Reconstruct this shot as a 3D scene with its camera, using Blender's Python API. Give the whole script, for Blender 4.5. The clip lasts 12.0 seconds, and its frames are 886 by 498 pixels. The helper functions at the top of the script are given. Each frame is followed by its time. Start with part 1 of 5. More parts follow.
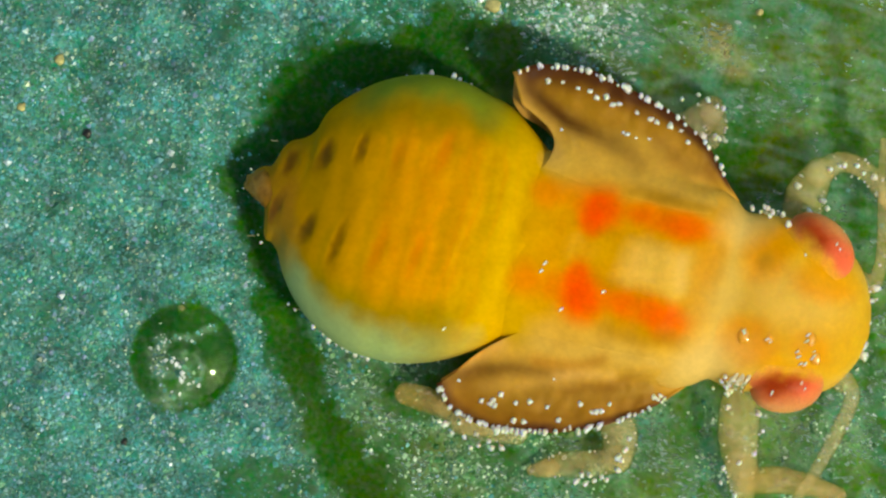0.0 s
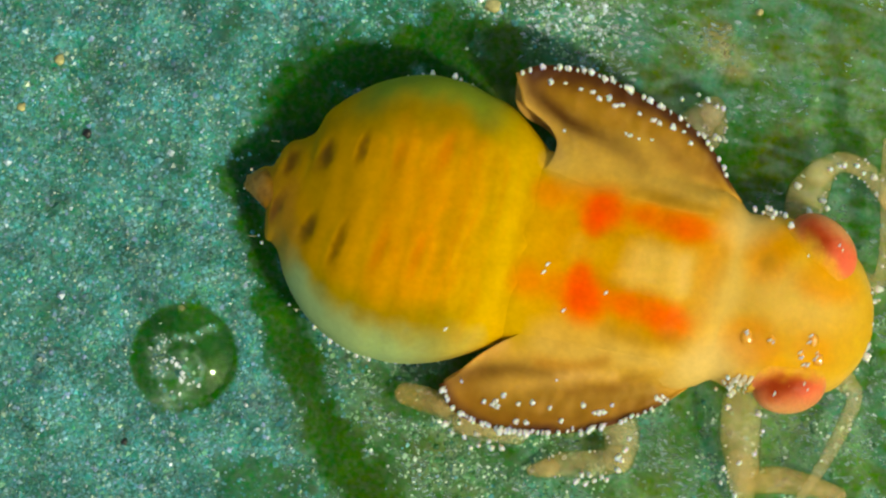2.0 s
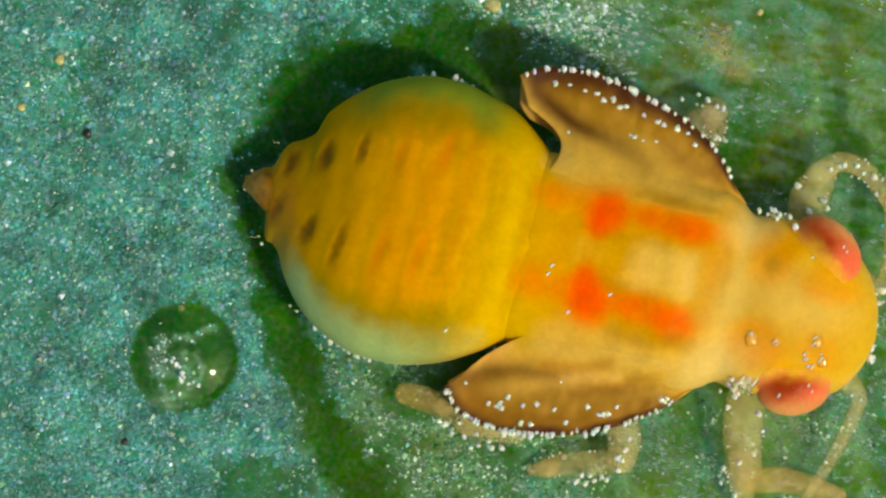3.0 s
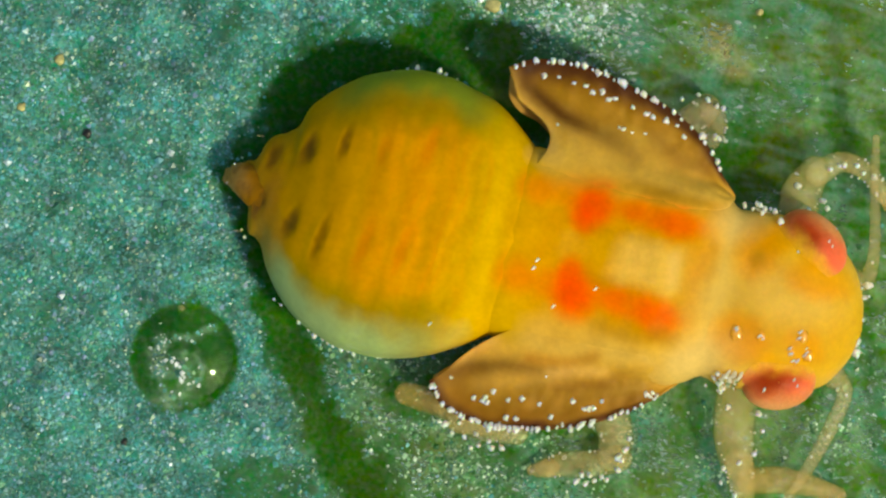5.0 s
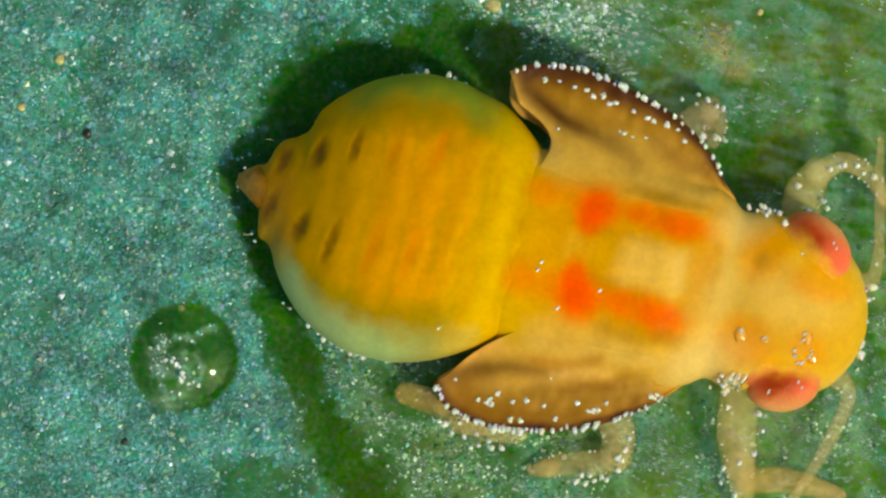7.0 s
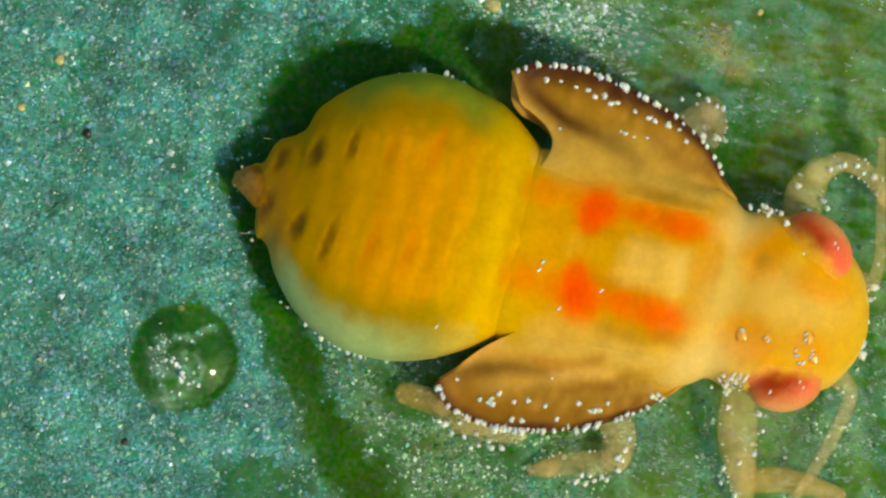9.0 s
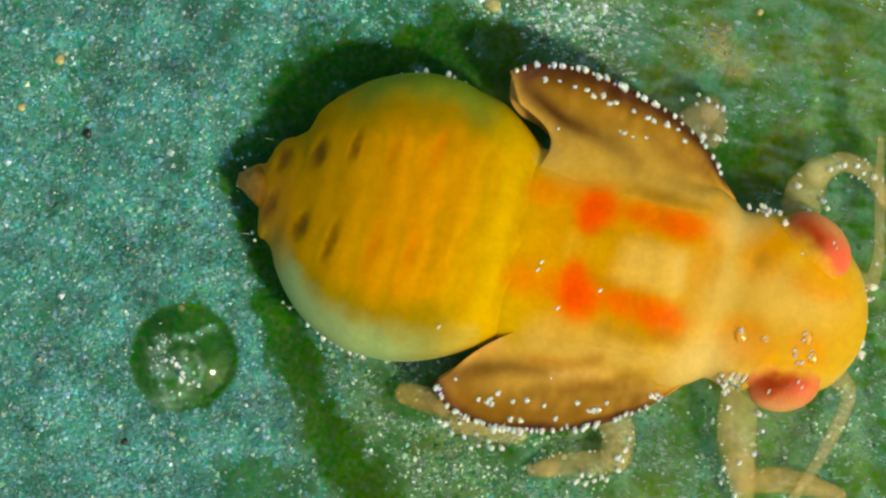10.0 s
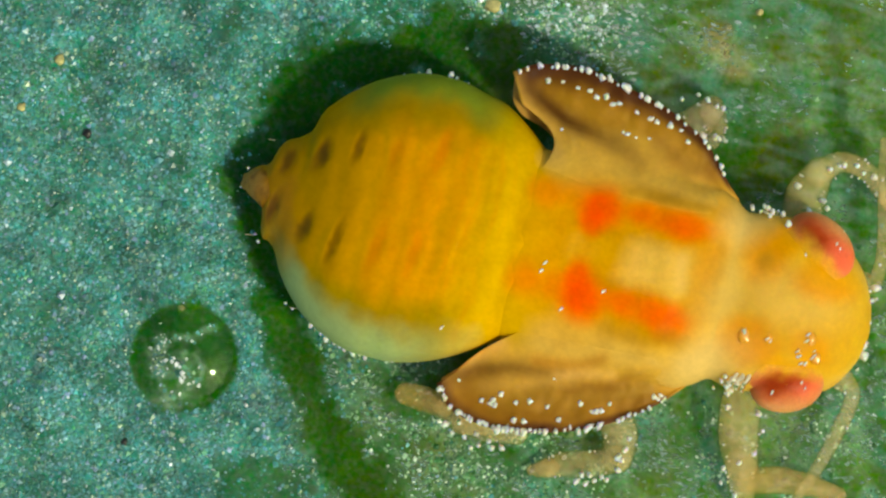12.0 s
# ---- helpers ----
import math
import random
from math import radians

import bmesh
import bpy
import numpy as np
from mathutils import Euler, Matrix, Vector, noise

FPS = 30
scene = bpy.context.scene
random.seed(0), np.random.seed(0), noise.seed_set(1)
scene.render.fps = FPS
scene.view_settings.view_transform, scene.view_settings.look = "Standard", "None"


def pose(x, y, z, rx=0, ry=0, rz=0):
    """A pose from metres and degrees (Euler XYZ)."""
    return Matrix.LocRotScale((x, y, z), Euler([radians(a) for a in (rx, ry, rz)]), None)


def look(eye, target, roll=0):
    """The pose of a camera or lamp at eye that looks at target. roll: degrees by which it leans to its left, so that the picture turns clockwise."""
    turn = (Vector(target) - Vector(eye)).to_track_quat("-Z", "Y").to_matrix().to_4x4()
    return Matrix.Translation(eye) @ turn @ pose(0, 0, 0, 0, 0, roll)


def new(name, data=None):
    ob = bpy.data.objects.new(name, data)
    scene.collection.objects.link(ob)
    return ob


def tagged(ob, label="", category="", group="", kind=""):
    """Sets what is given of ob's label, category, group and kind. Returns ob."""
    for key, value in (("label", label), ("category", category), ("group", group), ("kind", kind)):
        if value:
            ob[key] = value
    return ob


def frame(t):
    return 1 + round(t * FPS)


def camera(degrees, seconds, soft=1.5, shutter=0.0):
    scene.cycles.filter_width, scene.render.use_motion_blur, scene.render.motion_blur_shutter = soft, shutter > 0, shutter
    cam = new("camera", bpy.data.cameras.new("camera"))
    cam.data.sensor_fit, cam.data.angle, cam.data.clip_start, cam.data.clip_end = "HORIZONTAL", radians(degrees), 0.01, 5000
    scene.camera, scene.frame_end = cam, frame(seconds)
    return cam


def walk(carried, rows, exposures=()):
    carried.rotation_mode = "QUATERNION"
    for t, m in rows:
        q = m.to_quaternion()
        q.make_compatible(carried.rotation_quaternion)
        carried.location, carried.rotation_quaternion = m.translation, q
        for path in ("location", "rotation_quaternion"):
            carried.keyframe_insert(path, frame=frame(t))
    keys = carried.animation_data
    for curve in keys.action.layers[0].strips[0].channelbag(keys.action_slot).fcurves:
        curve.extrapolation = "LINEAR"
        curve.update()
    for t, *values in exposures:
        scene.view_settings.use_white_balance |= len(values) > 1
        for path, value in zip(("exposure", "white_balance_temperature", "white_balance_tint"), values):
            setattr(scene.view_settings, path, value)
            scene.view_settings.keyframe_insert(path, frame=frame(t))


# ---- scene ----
# A leaf-louse nymph about 1.6 mm long on a waxy leaf. Lengths below are in units of U metres.
U = 1e-3 / 700
EYE = 21000.0
cam = camera(4.276, 12.0, soft=2.4)
walk(cam, [(0, pose(0, 0, EYE * U)), (12, pose(0, 0, EYE * U))], exposures=[(0, 0.53, 8600, -10.5), (12, 0.53, 8600, -10.5)])

# ---- light: a low sun and open sky ----
SUN_AZ, SUN_EL = -38.0, 55.0
world = bpy.data.worlds.new("sky")
scene.world = world
world.use_nodes = True
wn = world.node_tree.nodes
sky = wn.new("ShaderNodeTexSky")
sky.sky_type, sky.sun_disc = "NISHITA", False
sky.air_density, sky.dust_density, sky.ozone_density = 0.6, 1.2, 0.3
sky.sun_elevation, sky.sun_rotation = radians(SUN_EL), radians(90 - SUN_AZ)
wn["Background"].inputs["Strength"].default_value = 0.15
world.node_tree.links.new(sky.outputs[0], wn["Background"].inputs["Color"])
sun = new("sun", bpy.data.lights.new("sun", "SUN"))
sun.data.energy, sun.data.angle, sun.data.color = 1.5, radians(5), (1.0, 0.95, 0.84)
az, el = radians(SUN_AZ), radians(SUN_EL)
sun.matrix_world = look((math.cos(az) * math.cos(el), math.sin(az) * math.cos(el), math.sin(el)), (0, 0, 0))


# ---- helpers of this scene ----
def rgb(r, g, b):
    """Linear colour from 0-255 display values."""
    return tuple((c / 255 / 12.92) if c <= 10 else ((c / 255 + 0.055) / 1.055) ** 2.4 for c in (r, g, b))


def place(px, py, z):
    """World metres of a spot z above the leaf, on the plan's grid (784, 441 is the middle, y down)."""
    k = (1 - np.asarray(z, float) / EYE) * U
    return np.stack([(np.asarray(px, float) - 784) * k, (441 - np.asarray(py, float)) * k, np.asarray(z, float) * U], -1)


def smooth(lo, hi, x):
    t = np.clip((x - lo) / (hi - lo), 0, 1)
    return t * t * (3 - 2 * t)


def curve(stations, x):
    """Smooth value through (x, y) stations, with slopes that do not overshoot."""
    sx, sy = (np.array(v, float) for v in zip(*stations))
    d = np.diff(sy) / np.diff(sx)
    m = np.concatenate([[d[0]], np.where(d[1:] * d[:-1] > 0, (d[1:] + d[:-1]) / 2, 0), [d[-1]]])
    i = np.clip(np.searchsorted(sx, x) - 1, 0, len(d) - 1)
    h = sx[i + 1] - sx[i]
    t = np.clip((x - sx[i]) / h, 0, 1)
    return ((1 + 2 * t) * (1 - t) ** 2 * sy[i] + t * (1 - t) ** 2 * h * m[i]
            + t * t * (3 - 2 * t) * sy[i + 1] + t * t * (t - 1) * h * m[i + 1])


def wobble(x, y, size, seed=0.0):
    """Smooth noise, about -1 to 1, with features of that size."""
    c, q = math.cos(0.6 + seed * 2.4), math.sin(0.6 + seed * 2.4)
    x, y = np.asarray(x, float) / size, np.asarray(y, float) / size
    x, y = x * c - y * q + seed * 7.31, x * q + y * c - seed * 3.17
    i, j = np.floor(x).astype(np.int64), np.floor(y).astype(np.int64)
    fx, fy = x - i, y - j
    fx, fy = fx * fx * (3 - 2 * fx), fy * fy * (3 - 2 * fy)

    def lattice(a, b):
        h = (a * 374761393 + b * 668265263 + int(seed * 1013) * 974711) & 0x7FFFFFFF
        h = ((h ^ (h >> 13)) * 1274126177) & 0x7FFFFFFF
        return ((h ^ (h >> 16)) & 0xFFFF) / 32767.5 - 1

    return ((lattice(i, j) * (1 - fx) + lattice(i + 1, j) * fx) * (1 - fy)
            + (lattice(i, j + 1) * (1 - fx) + lattice(i + 1, j + 1) * fx) * fy)


def stroke(px, py, line, width):
    """1 along a line of (x, y) points, fading out over that width."""
    near = np.full(np.shape(px), 1e9)
    for (ax, ay), (bx, by) in zip(line[:-1], line[1:]):
        dx, dy = bx - ax, by - ay
        t = np.clip(((px - ax) * dx + (py - ay) * dy) / (dx * dx + dy * dy), 0, 1)
        near = np.minimum(near, np.hypot(px - ax - t * dx, py - ay - t * dy))
    return np.exp(-(near / width) ** 2)


def with_depth(col, depth):
    """Pigment with a fourth value: on the body how deep light enters (0 at the joints between plates)."""
    return np.concatenate([col, np.clip(depth, 0, 1)[..., None]], -1).reshape(-1, 4)


def dab(col, k, colour):
    k = np.clip(k, 0, 1)[..., None]
    return col * (1 - k) + np.array(colour) * k


def part(name, verts, faces, material, parent=None, label="", colors=None, flat=False):
    """One mesh object; verts in metres in the parent's space."""
    me = bpy.data.meshes.new(name)
    me.from_pydata(np.asarray(verts).tolist(), [], faces if isinstance(faces, list) else faces.tolist())
    me.materials.append(material)
    if not flat:
        me.shade_smooth()
    if colors is not None:
        layer = me.color_attributes.new("pigment", "FLOAT_COLOR", "POINT")
        c = np.ones((len(me.vertices), 4), np.float32)
        c[:, :np.shape(colors)[1]] = colors
        layer.data.foreach_set("color", c.ravel())
    ob = new(name, me)
    ob.parent = parent
    if label:
        tagged(ob, label)
    return ob


def grid_faces(rows, cols, wrap=False):
    i, j = np.meshgrid(np.arange(rows - 1), np.arange(cols if wrap else cols - 1), indexing="ij")
    k = (j + 1) % cols
    return np.stack([i * cols + j, i * cols + k, (i + 1) * cols + k, (i + 1) * cols + j], -1).reshape(-1, 4)


def tube(points, radii, around=14, steps=10, flatten=1.0):
    """A rounded limb along (px, py, z) points: verts on the plan's grid and faces."""
    p = np.array(points, float)
    t = np.arange(len(p))
    fine = np.linspace(0, len(p) - 1, (len(p) - 1) * steps + 1)
    c = np.stack([curve(list(zip(t, p[:, k])), fine) for k in range(3)], -1)
    r = curve(list(zip(t, radii)), fine)
    d = np.gradient(c, axis=0)
    d /= np.linalg.norm(d, axis=1)[:, None]
    a0, a1 = np.linspace(0, np.pi / 2, 5)[:-1], np.linspace(np.pi / 2, 0, 5)[1:]
    c = np.concatenate([c[0] - d[0] * r[0] * np.cos(a0)[:, None], c, c[-1] + d[-1] * r[-1] * np.cos(a1)[:, None]])
    d = np.concatenate([np.repeat(d[:1], 4, 0), d, np.repeat(d[-1:], 4, 0)])
    r = np.concatenate([r[0] * np.maximum(np.sin(a0), 0.02), r, r[-1] * np.maximum(np.sin(a1), 0.02)])
    side = np.cross(d, (0, 0, 1.0))
    side /= np.linalg.norm(side, axis=1)[:, None] + 1e-9
    up = np.cross(side, d)
    th = np.linspace(0, 2 * np.pi, around, endpoint=False)
    v = c[:, None] + r[:, None, None] * (side[:, None] * np.cos(th)[None, :, None] + up[:, None] * np.sin(th)[None, :, None] * flatten)
    return v.reshape(-1, 3), grid_faces(len(c), around, True)


# ---- materials ----
def nodes_of(name):
    m = bpy.data.materials.new(name)
    m.use_nodes = True
    return m, m.node_tree.nodes, m.node_tree.links, m.node_tree.nodes["Principled BSDF"]


def noise_node(n, l, size, detail=3.0, rough=0.5):
    co = n.new("ShaderNodeTexCoord")
    t = n.new("ShaderNodeTexNoise")
    t.inputs["Scale"].default_value = 1 / (size * U)
    t.inputs["Detail"].default_value, t.inputs["Roughness"].default_value = detail, rough
    l.new(co.outputs["Object"], t.inputs["Vector"])
    return t


def spread(n, l, source, lo, hi, a, b):
    r = n.new("ShaderNodeMapRange")
    for k, v in zip(("From Min", "From Max", "To Min", "To Max"), (lo, hi, a, b)):
        r.inputs[k].default_value = v
    l.new(source, r.inputs["Value"])
    return r.outputs["Result"]


def skin(name, color=None, rough=0.4, grain=9, mottle=60, depth=1.2, tint=0.12, sss=0.0, coat=0.0, alpha=1.0, gloss=0.5, reach=30):
    """Cuticle: pigment (or one colour) broken by mottling at two sizes, with fine relief."""
    m, n, l, b = nodes_of(name)
    if color is None:
        src = n.new("ShaderNodeVertexColor")
        src.layer_name = "pigment"
    else:
        src = n.new("ShaderNodeRGB")
        src.outputs[0].default_value = (*color, 1)
    big, small = noise_node(n, l, mottle), noise_node(n, l, grain)
    hue = n.new("ShaderNodeHueSaturation")
    l.new(src.outputs[0], hue.inputs["Color"])
    add = n.new("ShaderNodeMath")
    l.new(spread(n, l, big.outputs[0], 0.3, 0.7, 1 - tint, 1 + tint), add.inputs[0])
    l.new(spread(n, l, small.outputs[0], 0.3, 0.7, 1 - tint * 0.7, 1 + tint * 0.7), add.inputs[1])
    add.operation = "MULTIPLY"
    l.new(add.outputs[0], hue.inputs["Value"])
    l.new(hue.outputs[0], b.inputs["Base Color"])
    l.new(spread(n, l, big.outputs[0], 0.3, 0.7, rough * 0.8, rough * 1.25), b.inputs["Roughness"])
    bump = n.new("ShaderNodeBump")
    bump.inputs["Strength"].default_value, bump.inputs["Distance"].default_value = 0.6, depth * U
    l.new(small.outputs[0], bump.inputs["Height"])
    l.new(bump.outputs[0], b.inputs["Normal"])
    b.inputs["Specular IOR Level"].default_value = gloss
    if sss:
        if color is None:
            l.new(spread(n, l, src.outputs["Alpha"], 0, 1, 0, sss), b.inputs["Subsurface Weight"])
        else:
            b.inputs["Subsurface Weight"].default_value = sss
        b.inputs["Subsurface Radius"].default_value = (1.0, 0.7, 0.2)
        b.inputs["Subsurface Scale"].default_value = reach * U
    b.inputs["Coat Weight"].default_value, b.inputs["Coat Roughness"].default_value = coat, 0.12
    b.inputs["Alpha"].default_value = alpha
    return m


def glassy(m, rough=0.2, ior=1.1):
    """A clear wet skin over a see-through limb: a sharp sheen that the alpha below does not thin."""
    n, l = m.node_tree.nodes, m.node_tree.links
    sheen, rim, mix = n.new("ShaderNodeBsdfGlossy"), n.new("ShaderNodeFresnel"), n.new("ShaderNodeMixShader")
    sheen.inputs["Color"].default_value = (1.0, 0.84, 0.56, 1)
    sheen.inputs["Roughness"].default_value, rim.inputs["IOR"].default_value = rough, ior
    l.new(n["Principled BSDF"].inputs["Normal"].links[0].from_socket, sheen.inputs["Normal"])
    l.new(rim.outputs[0], mix.inputs[0])
    l.new(n["Principled BSDF"].outputs[0], mix.inputs[1])
    l.new(sheen.outputs[0], mix.inputs[2])
    l.new(mix.outputs[0], n["Material Output"].inputs["Surface"])
    return m


M_BODY = skin("cuticle", rough=0.5, grain=10, mottle=38, sss=0.75, depth=0.7, tint=0.06, gloss=0.06)
M_BELLY = skin("belly_cuticle", rough=0.5, grain=11, mottle=42, sss=0.75, depth=0.7, tint=0.07, gloss=0.06)
M_PAD = skin("wing_cuticle", rough=0.5, grain=12, mottle=50, depth=0.8, tint=0.08, sss=0.5, gloss=0.12, reach=10)
M_LIMB = glassy(skin("clear_limb", rgb(232, 204, 132), rough=0.25, grain=7, mottle=25, depth=4.0, alpha=0.2, tint=0.16))
M_GLASS = glassy(skin("glassy_limb", rgb(196, 166, 120), rough=0.25, grain=7, mottle=25, depth=4.0, alpha=0.22, tint=0.2))
# limb colour with the body's shade put in, for the far leg
M_SHADED = skin("shaded_limb", rgb(110, 120, 60), rough=0.4, mottle=25, alpha=0.12)
M_CLAW = glassy(skin("amber_claw", rgb(230, 184, 100), rough=0.35, grain=8, mottle=14, depth=2.0, tint=0.25, alpha=0.22))
M_FEELER = glassy(skin("feeler", rgb(204, 176, 112), rough=0.25, grain=7, mottle=18, depth=3.5, alpha=0.22, tint=0.2))
M_SPUR = glassy(skin("clear_spur", rgb(232, 222, 196), rough=0.25, grain=6, mottle=14, depth=2.5, alpha=0.6, coat=0.8), 0.12, 1.3)
M_WAX = skin("wax_bead", rgb(240, 240, 236), rough=0.2, grain=4, mottle=12, tint=0.06, depth=0.8, coat=0.7, alpha=0.85, sss=0.8, reach=6)
M_DEW = skin("clear_bead_glint", rgb(255, 250, 228), rough=0.15, grain=4, mottle=12, tint=0.06, depth=0.8, coat=0.3, alpha=0.9, sss=0.6, reach=8)
M_HAIR = skin("clear_hair", rgb(215, 205, 170), rough=0.3, alpha=0.45)
M_CRUMB = skin("yellow_crumb", rgb(186, 176, 116), rough=0.6, grain=4, mottle=12, tint=0.25)
M_CREAM = skin("cream_crumb", rgb(200, 186, 134), rough=0.7, alpha=0.3, grain=5, mottle=14, tint=0.2)
M_SOOT = skin("dark_crumb", rgb(30, 28, 26), rough=0.4, grain=4, mottle=12, tint=0.3)
M_FLAKE = skin("wax_glint", rough=0.45, alpha=0.33, grain=4, mottle=30, tint=0.4)
M_SALT = skin("white_crumb", rgb(225, 230, 230), rough=0.2, grain=4, mottle=12, tint=0.1, coat=0.5)


def eye_material():
    """Pigment under a lens of small facets."""
    m = skin("eye", rough=0.42, grain=6, depth=0.4, tint=0.1, gloss=0.12, sss=0.5, reach=14)
    n, l = m.node_tree.nodes, m.node_tree.links
    co, cell = n.new("ShaderNodeTexCoord"), n.new("ShaderNodeTexVoronoi")
    cell.inputs["Scale"].default_value = 1 / (5.5 * U)
    cell.inputs["Randomness"].default_value = 0.9
    l.new(co.outputs["Object"], cell.inputs["Vector"])
    bump = n.new("ShaderNodeBump")
    bump.invert = True
    bump.inputs["Strength"].default_value, bump.inputs["Distance"].default_value = 0.35, 1.6 * U
    l.new(cell.outputs["Distance"], bump.inputs["Height"])
    b = n["Principled BSDF"]
    l.new(bump.outputs[0], b.inputs["Normal"])
    return m


def leaf_material():
    m, n, l, b = nodes_of("leaf_skin")
    src = n.new("ShaderNodeVertexColor")
    src.layer_name = "pigment"
    fine, mid, hue_n = noise_node(n, l, 8, 3), noise_node(n, l, 26, 3), noise_node(n, l, 12, 3)
    hue = n.new("ShaderNodeHueSaturation")
    l.new(src.outputs[0], hue.inputs["Color"])
    l.new(spread(n, l, hue_n.outputs[0], 0.3, 0.7, 0.485, 0.535), hue.inputs["Hue"])
    l.new(spread(n, l, noise_node(n, l, 11, 3).outputs[0], 0.3, 0.7, 0.7, 1.25), hue.inputs["Saturation"])
    mul = n.new("ShaderNodeMath")
    mul.operation = "MULTIPLY"
    l.new(spread(n, l, fine.outputs[0], 0.3, 0.7, 0.66, 1.38), mul.inputs[0])
    l.new(spread(n, l, mid.outputs[0], 0.3, 0.7, 0.75, 1.25), mul.inputs[1])
    # the fourth value of the pigment is how grainy the skin is
    grainy = n.new("ShaderNodeMix")
    grainy.inputs["A"].default_value = 1.0
    l.new(src.outputs["Alpha"], grainy.inputs["Factor"])
    l.new(mul.outputs[0], grainy.inputs["B"])
    l.new(grainy.outputs["Result"], hue.inputs["Value"])
    l.new(hue.outputs[0], b.inputs["Base Color"])
    b.inputs["Roughness"].default_value = 0.5
    b.inputs["Specular IOR Level"].default_value = 0.08
    b.inputs["Subsurface Weight"].default_value, b.inputs["Subsurface Scale"].default_value = 0.35, 60 * U
    b.inputs["Subsurface Radius"].default_value = (0.3, 0.7, 0.1)
    bump = n.new("ShaderNodeBump")
    bump.inputs["Strength"].default_value, bump.inputs["Distance"].default_value = 0.8, 2.0 * U
    l.new(fine.outputs[0], bump.inputs["Height"])
    l.new(bump.outputs[0], b.inputs["Normal"])
    return m


def wax_material():
    m, n, l, b = nodes_of("wax_grain")
    src, g, hue = n.new("ShaderNodeVertexColor"), n.new("ShaderNodeNewGeometry"), n.new("ShaderNodeHueSaturation")
    src.layer_name = "pigment"
    l.new(src.outputs[0], hue.inputs["Color"])
    l.new(spread(n, l, g.outputs["Random Per Island"], 0, 1, 0.485, 0.515), hue.inputs["Hue"])
    l.new(spread(n, l, noise_node(n, l, 33, 3, 0.65).outputs[0], 0.3, 0.7, 0.75, 1.25), hue.inputs["Saturation"])
    l.new(spread(n, l, noise_node(n, l, 12, 3, 0.65).outputs[0], 0.3, 0.7, 0.65, 1.4), hue.inputs["Value"])
    l.new(hue.outputs[0], b.inputs["Base Color"])
    b.inputs["Roughness"].default_value = 0.34
    return m


def water_material():
    m, n, l, b = nodes_of("water")
    b.inputs["Transmission Weight"].default_value = 1.0
    b.inputs["IOR"].default_value, b.inputs["Roughness"].default_value = 1.33, 0.03
    b.inputs["Base Color"].default_value = (0.9, 0.96, 0.86, 1)
    b.inputs["Specular IOR Level"].default_value = 0.3
    ripple = noise_node(n, l, 45, 2)
    bump = n.new("ShaderNodeBump")
    bump.inputs["Strength"].default_value, bump.inputs["Distance"].default_value = 0.2, 2 * U
    l.new(ripple.outputs[0], bump.inputs["Height"])
    l.new(bump.outputs[0], b.inputs["Normal"])
    return m


M_LEAF, M_GRAIN, M_WATER, M_EYE = leaf_material(), wax_material(), water_material(), eye_material()


# ---- the leaf ----
# Bloomless spots, some rubbed, some painting the body's shadow darker green: x, y, radius along, radius across, turn in
# degrees, strength
BARE_AND_SHADE = [(770, 70, 150, 60, -8, 1.0), (885, 80, 80, 45, 25, 0.9), (870, 150, 90, 70, 0, 1.0), (650, 120, 110, 60, -15, 1.0), (700, 20, 60, 40, 0, 0.6), (530, 160, 150, 75, -48, 1.0), (560, 210, 110, 70, -48, 1.0), (425, 320, 60, 50, 0, 0.9), (460, 270, 90, 50, -35, 0.95),
        (470, 450, 120, 44, 75, 1.0), (528, 640, 200, 52, 72, 1.0), (572, 745, 130, 50, 68, 1.0), (480, 540, 70, 36, 75, 1.0), (625, 830, 130, 66, 62, 1.0), (700, 700, 60, 40, 0, 0.5), (326, 632, 104, 100, 0, 1.0),
        (410, 835, 45, 30, 20, 0.6), (470, 856, 120, 46, 8, 0.8), (830, 700, 90, 50, 10, 0.7), (900, 815, 60, 35, 20, 0.6),
        (1350, 290, 110, 70, 20, 0.95), (1475, 160, 170, 26, 84, 0.85), (1215, 760, 40, 70, 10, 0.6), (950, 215, 75, 50, 40, 1.0), (800, 112, 70, 40, 0, 1.0), (825, 650, 95, 34, -25, 1.0),
        (1170, 140, 60, 35, 20, 0.7), (1180, 850, 60, 40, 0, 0.5), (1520, 830, 50, 30, 0, 0.3), (100, 365, 50, 22, 10, 0.35),
        (280, 405, 40, 16, 10, 0.4), (190, 110, 60, 30, 20, 0.3), (430, 30, 40, 40, 0, 0.3), (1290, 20, 90, 30, 0, 0.3),
        (360, 700, 60, 40, 20, 0.3), (1090, 30, 50, 25, 0, 0.2)]


# Patches where wax lies thick among the rubbed spots: x, y, radius along, radius across, turn, strength
THICK = [(1000, 42, 100, 52, 15, 1.0), (1075, 25, 110, 50, 0, 1.0), (930, 25, 60, 26, 10, 0.9), (1120, 75, 90, 40, 10, 0.9), (1230, 30, 90, 26, 10, 0.45), (1330, 60, 60, 30, 0, 0.4), (1225, 150, 40, 16, 20, 0.35), (1545, 60, 50, 60, 0, 0.45),
         (1400, 205, 50, 20, -20, 0.4), (1330, 170, 50, 20, 10, 0.3), (1535, 200, 30, 60, 0, 0.6), (1250, 800, 30, 60, 0, 0.7), (1490, 760, 60, 90, 0, 0.8), (1200, 820, 50, 40, 0, 0.8), (1410, 760, 60, 36, 20, 0.7), (1170, 730, 40, 30, 0, 0.6), (1430, 870, 80, 30, 0, 0.6), (960, 790, 50, 16, 0, 0.5)]


